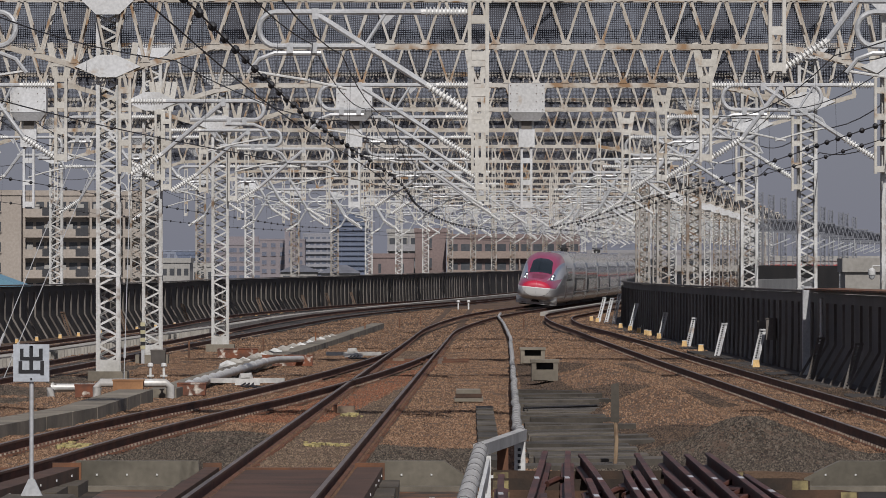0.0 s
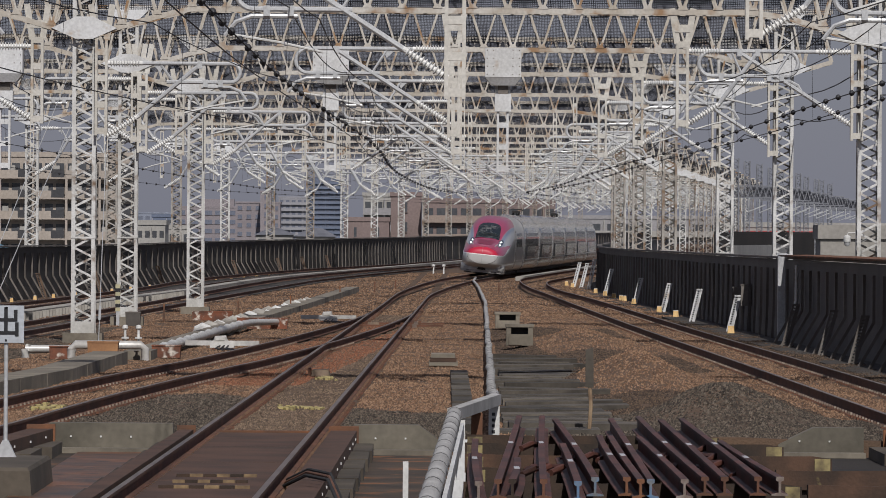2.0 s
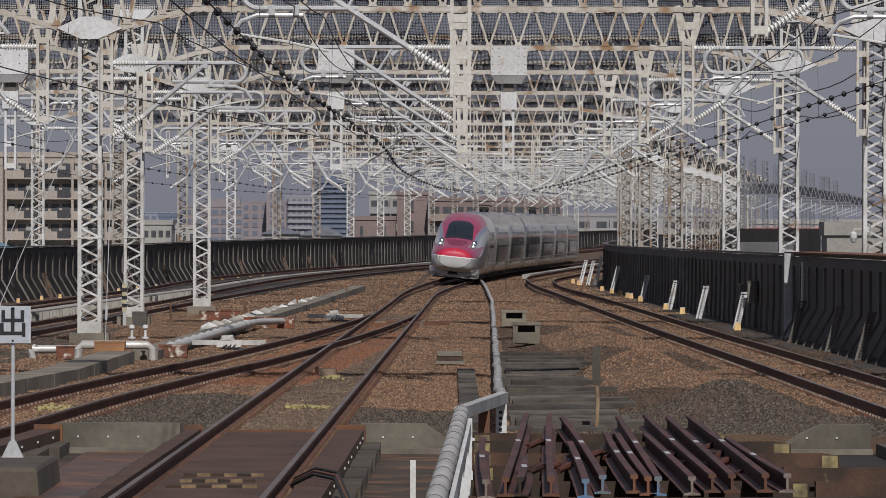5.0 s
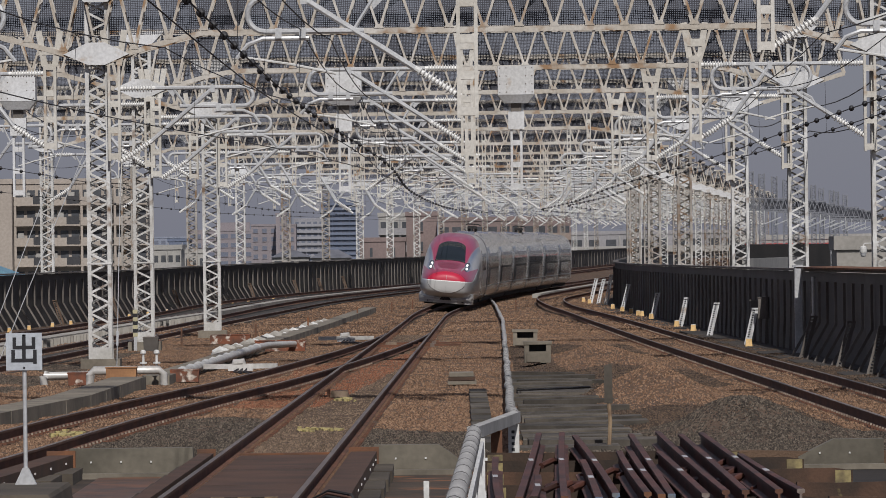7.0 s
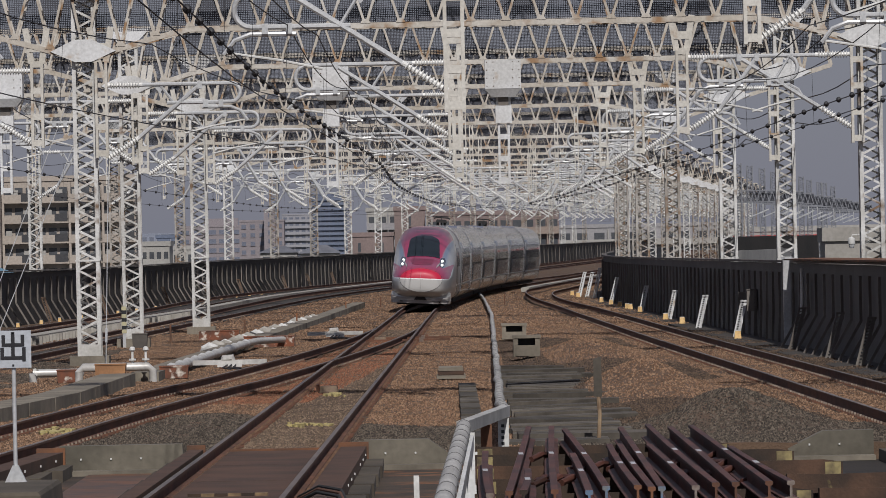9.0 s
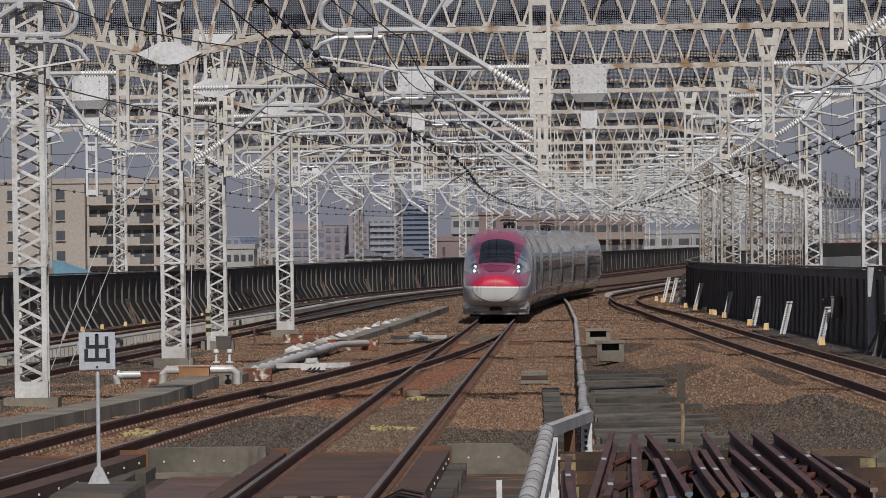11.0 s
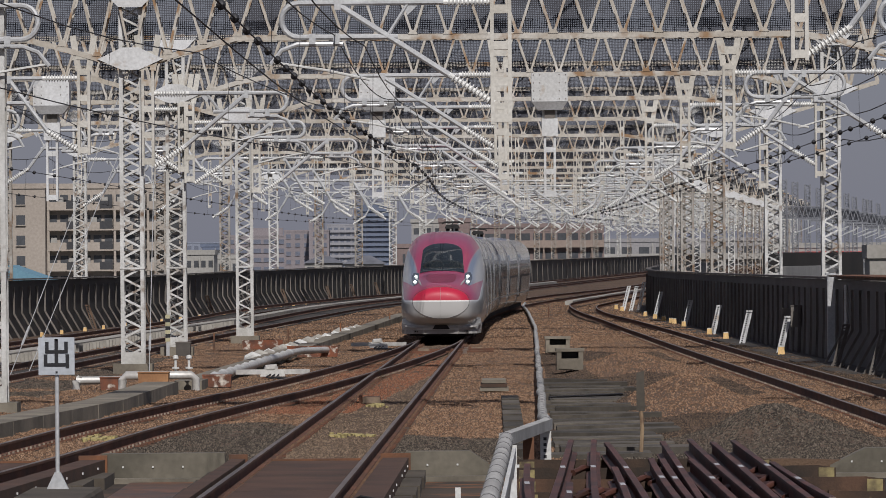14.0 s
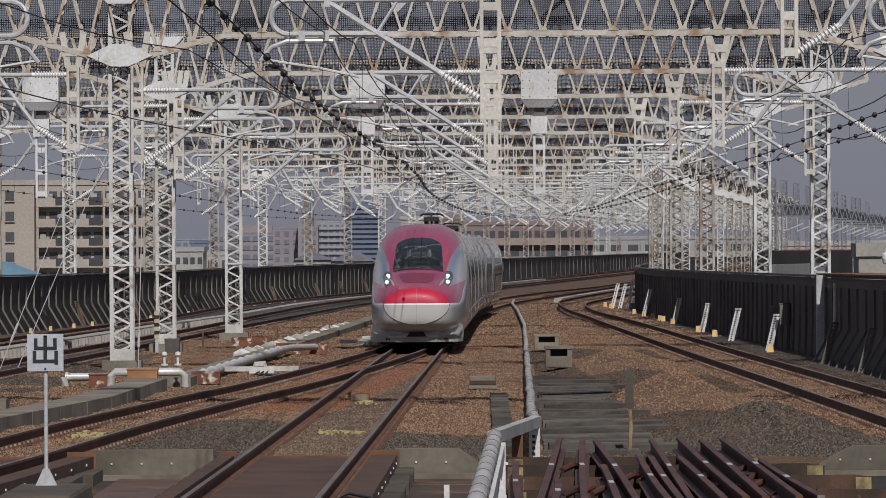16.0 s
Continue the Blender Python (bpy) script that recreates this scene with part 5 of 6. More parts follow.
# left side: cable trough, lagged pipes, boxes, point machines
def make_trough(pts, w, h, label):
    t = thing("cable_trough", label, "cable trough", "cable troughs")
    for a, b in zip(pts, pts[1:]):
        a, b = Vector(a), Vector(b)
        n = max(1, int((b - a).length / 4.0))
        for k in range(n):
            p, q = a.lerp(b, k / n), a.lerp(b, (k + 0.985) / n)
            part("segment", Geo().beam((p.x, p.y, p.z + h / 2), (q.x, q.y, q.z + h / 2), w, h), CONCRETE, t)
    return t


make_trough([(-8.6, 95, -0.28), (-6.95, 123.8, -0.28), (-6.75, 143, -0.28)], 0.75, 0.34, "wide grey concrete cable trough beside the turnout")
make_trough([(-6.3, 146, -0.28), (-5.5, 195, -0.28), (-4.5, 258, -0.28), (-3.3, 330, -0.2)], 0.62, 0.30, "grey concrete cable trough running off along the ballast")
TROUGH_PALE = mat("pale_concrete", (0.42, 0.40, 0.36), (0.3, 0.28, 0.25), 0.85, 0, 0.8, 10)
pale = thing("trough_wall", "pale concrete trough wall between the left hand tracks", "trough wall")
y = 175.0
while y < 640:
    e = y + max(4.0, 0.02 * y)
    x_a, x_b = (left_x(y) + outer_x(y)) / 2, (left_x(e) + outer_x(e)) / 2
    part("segment", Geo().beam((x_a, y, rise(y) - 0.03), (x_b, e - 0.06, rise(e) - 0.03), 0.6, 0.26), TROUGH_PALE, pale)
    if y < 300:
        for k in range(3):
            yy = y + (e - y) * k / 3
            part("rib", Geo().box((left_x(yy) + outer_x(yy)) / 2 + 0.3, (left_x(yy) + outer_x(yy)) / 2 + 0.42, yy, yy + 0.2, rise(yy) - 0.3, rise(yy) + 0.06), TROUGH_PALE, pale)
    y = e

curve_trough = thing("cable_trough", "pale concrete cable trough along the inside of the curve", "cable trough", "cable troughs")
y = 400.0
while y < 620:
    e = y + 6.0
    part("segment", Geo().beam((main_x(y) + 2.7, y, rise(y) - 0.08), (main_x(e) + 2.7, e - 0.15, rise(e) - 0.08), 0.5, 0.3), TROUGH_PALE, curve_trough)
    y = e
for fx_, label_ in ((left_x, "dark stained track slab under the inner side track"), (outer_x, "dark stained track slab under the outer track")):
    bed = Geo().sweep([[(fx_(y) - 1.0, y, rise(y) - 0.4), (fx_(y) + 1.0, y, rise(y) - 0.4), (fx_(y) + 1.0, y, rise(y) + cant(y) * 0.3 - 0.178), (fx_(y) - 1.0, y, rise(y) + cant(y) * 0.6 - 0.178)] for y in range(150, 700, 8)])
    tagged(part("track_slab", bed, DARK_LEDGE, None, label_), category="track slab", kind="structure")

lag = thing("lagged_pipe", "silver lagged pipe with elbows lying along the trough", "pipe", "lagged pipes")
part("tube", Geo().tube([(-8.9, 147.5, 0.02), (-8.2, 147.5, 0.02), (-7.75, 147.5, 0.02)], 0.09, 10), CHROME, lag, smooth=True)
part("elbow", Geo().tube([(-8.9, 147.4, -0.2), (-8.9, 147.4, -0.02), (-8.82, 147.5, 0.05)], 0.1, 10), CHROME, lag, smooth=True)
lag2 = thing("lagged_pipe", "silver lagged pipe with elbows lying along the trough", "pipe", "lagged pipes")
part("tube", Geo().tube([(-7.75, 145.5, -0.15), (-7.75, 145.5, 0.05), (-7.66, 145.5, 0.16), (-6.2, 145.5, 0.16), (-6.1, 145.5, 0.06), (-6.1, 145.5, -0.2)], 0.095, 10), CHROME, lag2, smooth=True)
for xx in (-6.55, -6.25):
    v_ = thing("pipe_valve", "white vent valve standing on the lagged pipe", "valve", "valves", "", pose(xx, 145.5, 0.24))
    part("stem", Geo().tube([(0, 0, 0), (0, 0, 0.3)], 0.03, 8), WHITE, v_, smooth=True)
    part("head", Geo().tube([(0, 0, 0.27), (0, 0, 0.29), (0, 0, 0.35), (0, 0, 0.37)], 0.07, 10, radii=[0.035, 0.07, 0.06, 0.025]), WHITE, v_, smooth=True)
    part("flange", Geo().tube([(0, 0, 0.06), (0, 0, 0.1)], 0.085, 8), WHITE, v_)
lag3 = thing("lagged_pipe", "long silver lagged pipe with pale joints beside the trough", "pipe", "lagged pipes")
path3 = [(-5.95, 150, 0.0), (-5.6, 166, 0.02), (-5.15, 190, 0.04), (-4.95, 194, 0.04), (-4.15, 197, 0.03)]
part("tube", Geo().tube(path3, 0.10, 10), CHROME, lag3, smooth=True)
for k in range(12):
    p = Vector(path3[0]).lerp(Vector(path3[2]), (k + 0.5) / 12)
    part("joint", Geo().tube([(p.x - 0.003, p.y - 0.35, p.z), (p.x, p.y, p.z), (p.x + 0.003, p.y + 0.35, p.z)], 0.12, 10, radii=[0.1, 0.135, 0.1]), WHITE, lag3, smooth=True)
bags = thing("sandbag_row", "row of white lumps along the concrete trough", "sandbags", "")
for k in range(26):
    y = 185 + 3.4 * k + rnd.uniform(-0.8, 0.8)
    x = -6.05 + 0.0165 * (y - 185) + rnd.uniform(-0.1, 0.1)
    rr = rnd.uniform(0.1, 0.2)
    part("lump", Geo().tube([(x - rr * 1.4, y, -0.12), (x - rr, y, -0.08), (x, y, -0.02), (x + rr, y, -0.06), (x + rr * 1.4, y, -0.14)], rr, 8, radii=[0.02, rr * 0.7, rr, rr * 0.75, 0.02]), TROUGH_PALE if k % 3 else WHITE, bags, smooth=True)


def make_rust_box(x, y, w, h, label, m):
    t = thing("steel_box", label, "steel box", "steel boxes by the trough", "", pose(x, y, -0.18))
    part("body", Geo().sweep([[(-w / 2, 0, 0), (w / 2, 0, 0), (w / 2, 0.6, 0), (-w / 2, 0.6, 0)], [(-w / 2 - 0.02, 0, h), (w / 2 + 0.02, 0, h), (w / 2 + 0.02, 0.6, h), (-w / 2 - 0.02, 0.6, h)]]), m, t)
    part("rim", Geo().box(-w / 2 - 0.03, w / 2 + 0.03, -0.012, 0.612, h + 0.002, h + 0.03), m, t)


make_rust_box(-7.0, 144.4, 0.64, 0.40, "rust-orange open steel box beside the lagged pipes", mat("tan_rust", (0.42, 0.22, 0.10), (0.3, 0.15, 0.07), 0.8, 0, 2, 20))
make_rust_box(-8.05, 146.3, 0.45, 0.26, "peeling orange and white steel box", mat("peeling_orange", (0.26, 0.085, 0.04), (0.10, 0.05, 0.035), 0.8, 0, 3, 20, rust=(0.6, 0.55, 0.48), rust_at=0.56))
make_rust_box(-5.75, 148.6, 0.62, 0.26, "peeling orange and white steel box", bpy.data.materials["peeling_orange"])
make_rust_box(-4.7, 196.5, 1.5, 0.3, "peeling orange and white steel box", bpy.data.materials["peeling_orange"])
make_rust_box(-6.8, 215.0, 1.3, 0.28, "peeling orange and white steel box", bpy.data.materials["peeling_orange"])
make_rust_box(-8.75, 199.5, 0.42, 0.42, "dark grey steel relay box at the foot of a mast", BARRIER_RIB)


def make_point_machine(x, y):
    t = thing("point_machine", "silver point machine with rods lying between the tracks", "point machine", "point machines", "", pose(x, y, -0.15))
    part("rod", Geo().beam((-0.85, 0, 0.16), (0.95, 0.0, 0.16), 0.1, 0.12), CHROME, t)
    part("motor", Geo().sweep([[(-0.25, -0.2, 0.05), (0.35, -0.2, 0.05), (0.35, 0.2, 0.05), (-0.25, 0.2, 0.05)], [(-0.23, -0.18, 0.2), (0.33, -0.18, 0.2), (0.33, 0.18, 0.2), (-0.23, 0.18, 0.2)]]), CHROME, t)
    part("cover", Geo().tube([(-0.1, 0, 0.18), (-0.1, 0, 0.25), (0.12, 0, 0.27), (0.12, 0, 0.18)], 0.09, 8), CHROME, t)
    for sx in (-0.15, 0.25):
        part("foot", Geo().box(sx - 0.05, sx + 0.05, -0.26, 0.26, 0, 0.045), RAIL, t)
    for k in range(3):
        part("cable", Geo().tube([(0.0 + 0.1 * k, -0.2, 0.1), (-0.1 + 0.12 * k, -0.5, 0.04), (0.1 + 0.2 * k, -0.9, 0.0)], 0.02, 5), WIRE, t)


make_point_machine(-4.8, 158)
make_point_machine(-2.95, 211)
for fx0, fy0 in ((-1.95, 131), (-1.4, 205), (0.3, 207)):
    t = thing("frog_block", "rusty steel block of the turnout crossing", "turnout block", "turnout blocks", "", pose(fx0, fy0, -0.2))
    part("body", Geo().sweep([[(-0.19, 0, 0), (0.19, 0, 0), (0.19, 0.6, 0), (-0.19, 0.6, 0)], [(-0.17, 0.03, 0.13), (0.16, 0.03, 0.13), (0.16, 0.55, 0.13), (-0.17, 0.55, 0.13)]]), mat("pale_rust_block", (0.27, 0.2, 0.13), (0.16, 0.11, 0.08), 0.8, 0, 4, 20), t)
    part("lug", Geo().box(-0.26, -0.192, 0.1, 0.5, 0, 0.16), RAIL, t)
for fy0 in (201, 206):
    t = thing("stretcher_bar", "rusty stretcher bar between the rails of the turnout", "stretcher bar", "stretcher bars")
    part("bar", Geo().beam((main_x(fy0) - 0.7, fy0, -0.12), (main_x(fy0) + 1.9, fy0 + 0.4, -0.12), 0.09, 0.06), RAIL, t)
    part("joint", Geo().box(main_x(fy0) + 0.95, main_x(fy0) + 1.08, fy0, fy0 + 0.4, -0.18, -0.06), RAIL_TOP, t)
for k in range(7):
    t = thing("spike_post", "thin rusty stake standing in the ballast", "stake", "rusty stakes", "", pose((-4.9, -3.6, -8.4, -6.3, 4.1, -2.2, -1.2)[k], (250, 300, 215, 228, 330, 330, 345)[k], rise(330) * (k > 3) - 0.2))
    part("rod", Geo().box(-0.03, 0.03, -0.03, 0.03, 0, 0.55), RUST_ORANGE if k < 4 else RAIL, t)
for k, (gx, gy_) in enumerate(((-4.1, 399), (-3.6, 398))):
    t = thing("white_post", "short white post with round head beside the track", "post", "white posts", "", pose(1.05 + 0.7 * k, 445, rise(445) - 0.12))
    part("stem", Geo().box(-0.05, 0.05, -0.05, 0.05, 0, 0.45), WHITE, t)
    part("head", Geo().tube([(0, 0, 0.44), (0, 0, 0.5), (0, 0, 0.6), (0, 0, 0.64)], 0.12, 8, radii=[0.06, 0.13, 0.12, 0.03]), WHITE, t)

for ax, az, bx in ((-8.75, 7.7, -11.85), (-8.75, 6.2, -11.4), (-8.1, 6.0, -8.25)):
    t = thing("guy_rod", "grey stay rod running from a mast to the ground", "stay", "stay rods")
    part("rod", Geo().tube([(ax, 169, az), (bx, 168, -0.2)], 0.012, 6), GALV, t)
    part("turnbuckle", Geo().tube([(ax * 0.10 + bx * 0.90, 168.1, az * 0.10 - 0.18), (ax * 0.16 + bx * 0.84, 168.16, az * 0.16 - 0.17)], 0.035, 6), GALV, t)
hz = thing("hazard_post", "black and yellow striped steel post beside a mast", "hazard post", "", "", pose(-9.35, 202.5, -0.2))
for k in range(7):
    part("stripe", Geo().box(-0.075, 0.075, -0.05, 0.05, 0.45 + 0.12 * k, 0.565 + 0.12 * k), BLACK if k % 2 else mat("pale_yellow", (0.6, 0.55, 0.35), None, 0.5), hz)
part("stem", Geo().box(-0.05, 0.05, -0.04, 0.04, 0, 0.449), GALV, hz)

# ---- town ----
def make_building(name, label, x0, x1, y, top, floor, wall, cols, glass, depth=16, balcony=None, roof_box=None, win=0.3):
    """A block with storeys: walls, roof parapet, rows of windows with frames, balconies where it has them."""
    t = thing(name, label, "building", "buildings of the town")
    part("wall", Geo().box(x0, x1, y, y + depth, -9.2, top), wall, t)
    part("parapet", Geo().box(x0 - 0.15, x1 + 0.15, y - 0.15, y + depth + 0.15, top + 0.004, top + 0.7), wall, t)
    step = (x1 - x0) / cols
    pane = Geo().box(-step * win, step * win, -0.08, -0.004, 0, floor * 0.48).mesh("window", glass)
    shade = Geo().box(-step * win * 1.15, step * win * 1.15, -0.25, -0.081, -0.12, 0.0).mesh("sill", wall)
    bal = None
    if balcony:
        bal = Geo().box(x0, x1, -1.0, -0.9, 0, 0.95).mesh("balcony_wall", balcony)
        slab = Geo().box(x0, x1, -1.0, -0.004, -0.22, -0.004).mesh("balcony_floor", balcony)
        fin = Geo().box(-0.1, 0.1, -0.89, -0.09, 0.004, floor - 0.25).mesh("balcony_fin", balcony)
    z = top - floor
    while z > -1.5:
        for k in range(cols):
            xx = x0 + step * (k + 0.5)
            w = part("window", pane, None, t)
            w.location = (xx, y, z + floor * 0.22)
            if not balcony:
                part("sill", shade, None, w)
        if balcony:
            part("balcony_wall", bal, None, t).location = (0, y, z)
            part("balcony_floor", slab, None, t).location = (0, y, z)
            for k in range(0, cols + 1, 2):
                part("balcony_fin", fin, None, t).location = (min(x1 - 0.1, max(x0 + 0.1, x0 + step * k)), y, z)
        z -= floor
    if roof_box:
        a, b, h = roof_box
        part("roof_house", Geo().box(a, b, y + 3, y + 9, top + 0.71, top + h), wall, t)
    return t


BEIGE = mat("beige_render", (0.44, 0.385, 0.335), (0.38, 0.33, 0.285), 0.85, 0, 0.15, 3)
GREYW = mat("grey_render", (0.34, 0.33, 0.34), (0.29, 0.285, 0.295), 0.85, 0, 0.15, 3)
PANE = mat("far_window_glass", (0.10, 0.105, 0.115), (0.07, 0.075, 0.085), 0.25, 0, 0.5, 3)
PALE = mat("pale_render", (0.42, 0.405, 0.38), (0.35, 0.34, 0.32), 0.8, 0, 0.2, 3)

MAUVE = mat("mauve_render", (0.25, 0.19, 0.18), (0.21, 0.16, 0.15), 0.85, 0, 0.15, 3)
# Far walls and panes carry the distance haze in their base colours.
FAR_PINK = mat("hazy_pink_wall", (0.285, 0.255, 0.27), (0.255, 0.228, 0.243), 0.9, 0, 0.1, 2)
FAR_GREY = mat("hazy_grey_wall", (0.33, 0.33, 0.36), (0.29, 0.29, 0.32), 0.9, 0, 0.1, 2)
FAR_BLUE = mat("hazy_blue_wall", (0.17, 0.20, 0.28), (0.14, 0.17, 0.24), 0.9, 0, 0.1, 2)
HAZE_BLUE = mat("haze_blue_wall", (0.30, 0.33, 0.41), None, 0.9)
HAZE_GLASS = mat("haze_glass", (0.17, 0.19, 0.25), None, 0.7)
BAND_BEIGE = mat("beige_balcony", (0.34, 0.27, 0.23), (0.29, 0.23, 0.195), 0.85, 0, 0.3, 3)
DARK_RAILING = mat("dark_railing", (0.06, 0.06, 0.065), (0.045, 0.045, 0.05), 0.5)

apt_y = 880.0
make_building("apartment_block", "beige apartment block with a blank gable and small windows", -70, -56.9, apt_y - 4, 13.2, 2.75, BEIGE, 2, PANE, 18, win=0.09)
flats = make_building("apartment_block", "beige apartment block with dark recessed balconies on each floor", -56.8, -38.8, apt_y, 13.2, 2.75, BEIGE, 12, PANE, 16, win=0.36)


def add_balconies(t, x0, bays, bay, y, top, floor):
    """Balconies in bays: a slab, a solid front in the middle, dark railings beside full-height fins, air units."""
    slab = Geo().box(0, bay - 0.02, -1.2, -0.26, -0.2, 0).mesh("balcony_floor", BEIGE)
    front = Geo().box(bay * 0.0, bay * 0.58, -1.3, -1.2, -0.18, 0.95).mesh("balcony_front", BEIGE)
    post = Geo().box(-0.16, 0.16, -1.25, -0.26, 0, floor - 0.2).mesh("balcony_fin", BEIGE)
    bars = Geo().box(bay * 0.58, bay * 0.97, -1.24, -1.2, 1.02, 1.08).box(bay * 0.58, bay * 0.97, -1.24, -1.2, 0.02, 0.08)
    bars.box(bay * 0.58, bay * 0.97, -1.235, -1.205, 0.06, 1.04)
    bars = bars.mesh("balcony_railing", DARK_RAILING)
    unit = Geo().box(0, 0.8, -0.75, -0.4, 0.9, 1.6).mesh("air_unit", PALE)
    rg = random.Random(8)
    z = top - floor
    while z > -1.5:
        for k in range(bays):
            x = x0 + k * bay
            for mesh in (slab, front, bars):
                part(mesh.name.split(".")[0], mesh, None, t).location = (x, y, z)
            part("balcony_fin", post, None, t).location = (x + 0.16, y, z)
            if rg.random() < 0.75:
                part("air_unit", unit, None, t).location = (x + rg.choice((0.5, 1.4, 2.9)), y, z)
        z -= floor


add_balconies(flats, -56.8, 4, 4.5, apt_y, 13.2, 2.75)
make_building("house", "small pale house with balconies beside the apartment block", -40.8, -36.6, 940, 4.2, 2.8, PALE, 4, PANE, 12, balcony=PALE)
make_building("house", "low pale house with dark windows far behind the barrier", -45.5, -39.5, 1120, 3.8, 2.8, PALE, 5, PANE, 12)
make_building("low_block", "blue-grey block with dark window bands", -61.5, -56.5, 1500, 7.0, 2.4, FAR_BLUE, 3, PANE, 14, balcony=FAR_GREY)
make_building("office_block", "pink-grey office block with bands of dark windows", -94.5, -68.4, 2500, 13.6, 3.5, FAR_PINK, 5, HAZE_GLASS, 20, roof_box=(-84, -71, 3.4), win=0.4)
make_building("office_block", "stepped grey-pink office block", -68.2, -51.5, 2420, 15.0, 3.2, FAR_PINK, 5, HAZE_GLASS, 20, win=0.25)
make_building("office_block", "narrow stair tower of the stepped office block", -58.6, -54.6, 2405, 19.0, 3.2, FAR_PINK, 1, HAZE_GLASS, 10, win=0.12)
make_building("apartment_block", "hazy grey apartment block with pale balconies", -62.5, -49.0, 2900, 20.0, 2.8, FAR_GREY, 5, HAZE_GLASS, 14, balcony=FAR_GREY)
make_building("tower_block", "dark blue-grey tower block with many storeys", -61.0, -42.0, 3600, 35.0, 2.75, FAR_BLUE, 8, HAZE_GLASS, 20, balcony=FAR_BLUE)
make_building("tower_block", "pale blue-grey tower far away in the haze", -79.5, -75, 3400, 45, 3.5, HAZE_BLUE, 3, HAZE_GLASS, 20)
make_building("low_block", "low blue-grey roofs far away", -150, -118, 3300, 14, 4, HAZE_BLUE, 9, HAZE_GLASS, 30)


def make_house(label, x0, x1, y, eaves, ridge, paint):
    """Small house with a hipped roof and a few windows."""
    t = thing("house", label, "house", "buildings of the town")
    part("wall", Geo().box(x0, x1, y, y + 8, -9.2, eaves), PALE, t)
    m = (x0 + x1) / 2
    part("roof", Geo().sweep([[(x0 - 0.4, y - 0.4, eaves + 0.004), (x1 + 0.4, y - 0.4, eaves + 0.004), (x1 + 0.4, y + 8.4, eaves + 0.004), (x0 - 0.4, y + 8.4, eaves + 0.004)],
                              [(m - 1, y + 3.5, ridge), (m + 1, y + 3.5, ridge), (m + 1, y + 4.5, ridge), (m - 1, y + 4.5, ridge)]]), paint, t)
    for k in range(3):
        xx = x0 + (x1 - x0) * (k + 0.5) / 3
        part("window", Geo().box(xx - 0.6, xx + 0.6, y - 0.06, y - 0.004, eaves - 1.9, eaves - 0.6), PANE, t)


GREY_ROOF = mat("grey_roof_tiles", (0.17, 0.175, 0.20), (0.12, 0.125, 0.145), 0.7, 0, 0.6, 6)
make_house("pale house with grey hipped roof behind the barrier", -19.0, -13.0, 1010, 2.7, 4.0, GREY_ROOF)
make_house("pale house with grey hipped roof behind the barrier", -26.5, -20.5, 1060, 2.9, 4.0, GREY_ROOF)
make_building("warehouse", "mauve clad hall with few windows behind the barrier", -12.0, -4.7, 1046, 5.2, 3.2, MAUVE, 2, PANE, 24, win=0.06)
make_building("apartment_block", "pale flats with balconies behind the mauve hall", -9.5, -4.0, 1110, 9.6, 2.9, PALE, 3, PANE, 12, balcony=GREYW)
make_building("warehouse", "tall blank mauve rendered block", -4.5, 0.5, 1050, 9.3, 3.2, MAUVE, 1, PANE, 24, win=0.04)
make_building("apartment_block", "brown flats with beige balconies and dark recesses", 0.7, 22, 1045, 8.3, 3.0, MAUVE, 11, PANE, 16, balcony=BAND_BEIGE, win=0.36)
make_building("low_block", "low pale block behind the curve", 22.5, 62, 1250, 6.5, 3.2, GREYW, 12, PANE, 16, balcony=PALE)
hall = make_building("low_block", "long pale hall with red band far behind the masts", 42, 66, 900, 4.4, 1.6, PALE, 12, PANE, 20)
part("red_band", Geo().box(43, 65, 899.5, 899.9, 3.2, 3.9), mat("red_band_paint", (0.55, 0.08, 0.08), None, 0.6), hall)
make_building("low_block", "grey concrete block behind the noise barrier", 20.55, 40, 332, 2.7, 3.4, mat("plain_concrete", (0.36, 0.34, 0.31), (0.3, 0.285, 0.26), 0.85, 0, 0.4, 5), 1, bpy.data.materials["plain_concrete"], 4)
t = thing("white_parapet", "pale concrete parapet of a neighbouring line", "parapet")
part("wall", Geo().beam((15.4, 322, 1.95), (24, 420, 1.95), 0.3, 0.75), PALE, t)
t = thing("dark_parapet", "dark barrier of a neighbouring line behind the masts", "parapet")
part("wall", Geo().beam((20.6, 450, -3.0), (28.2, 465, -3.0), 0.3, 12.4), BARRIER, t)
roof = thing("blue_roof_house", "house with a pale blue pitched roof below the barrier", "house")
part("roof", Geo().prism([(-36, -2.2), (-36, 0.6), (-31.2, 2.75), (-27.4, 1.35), (-27.4, -2.2)], 440, 452), mat("pale_blue_roof", (0.16, 0.32, 0.42), (0.13, 0.27, 0.36), 0.6), roof)
part("wall", Geo().box(-36, -28, 440.2, 451.8, -9.2, -2.21), BEIGE, roof)
# Steel greyed and dulled in its colour to imitate the haze before it.
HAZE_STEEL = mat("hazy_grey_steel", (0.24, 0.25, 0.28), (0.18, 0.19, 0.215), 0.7)
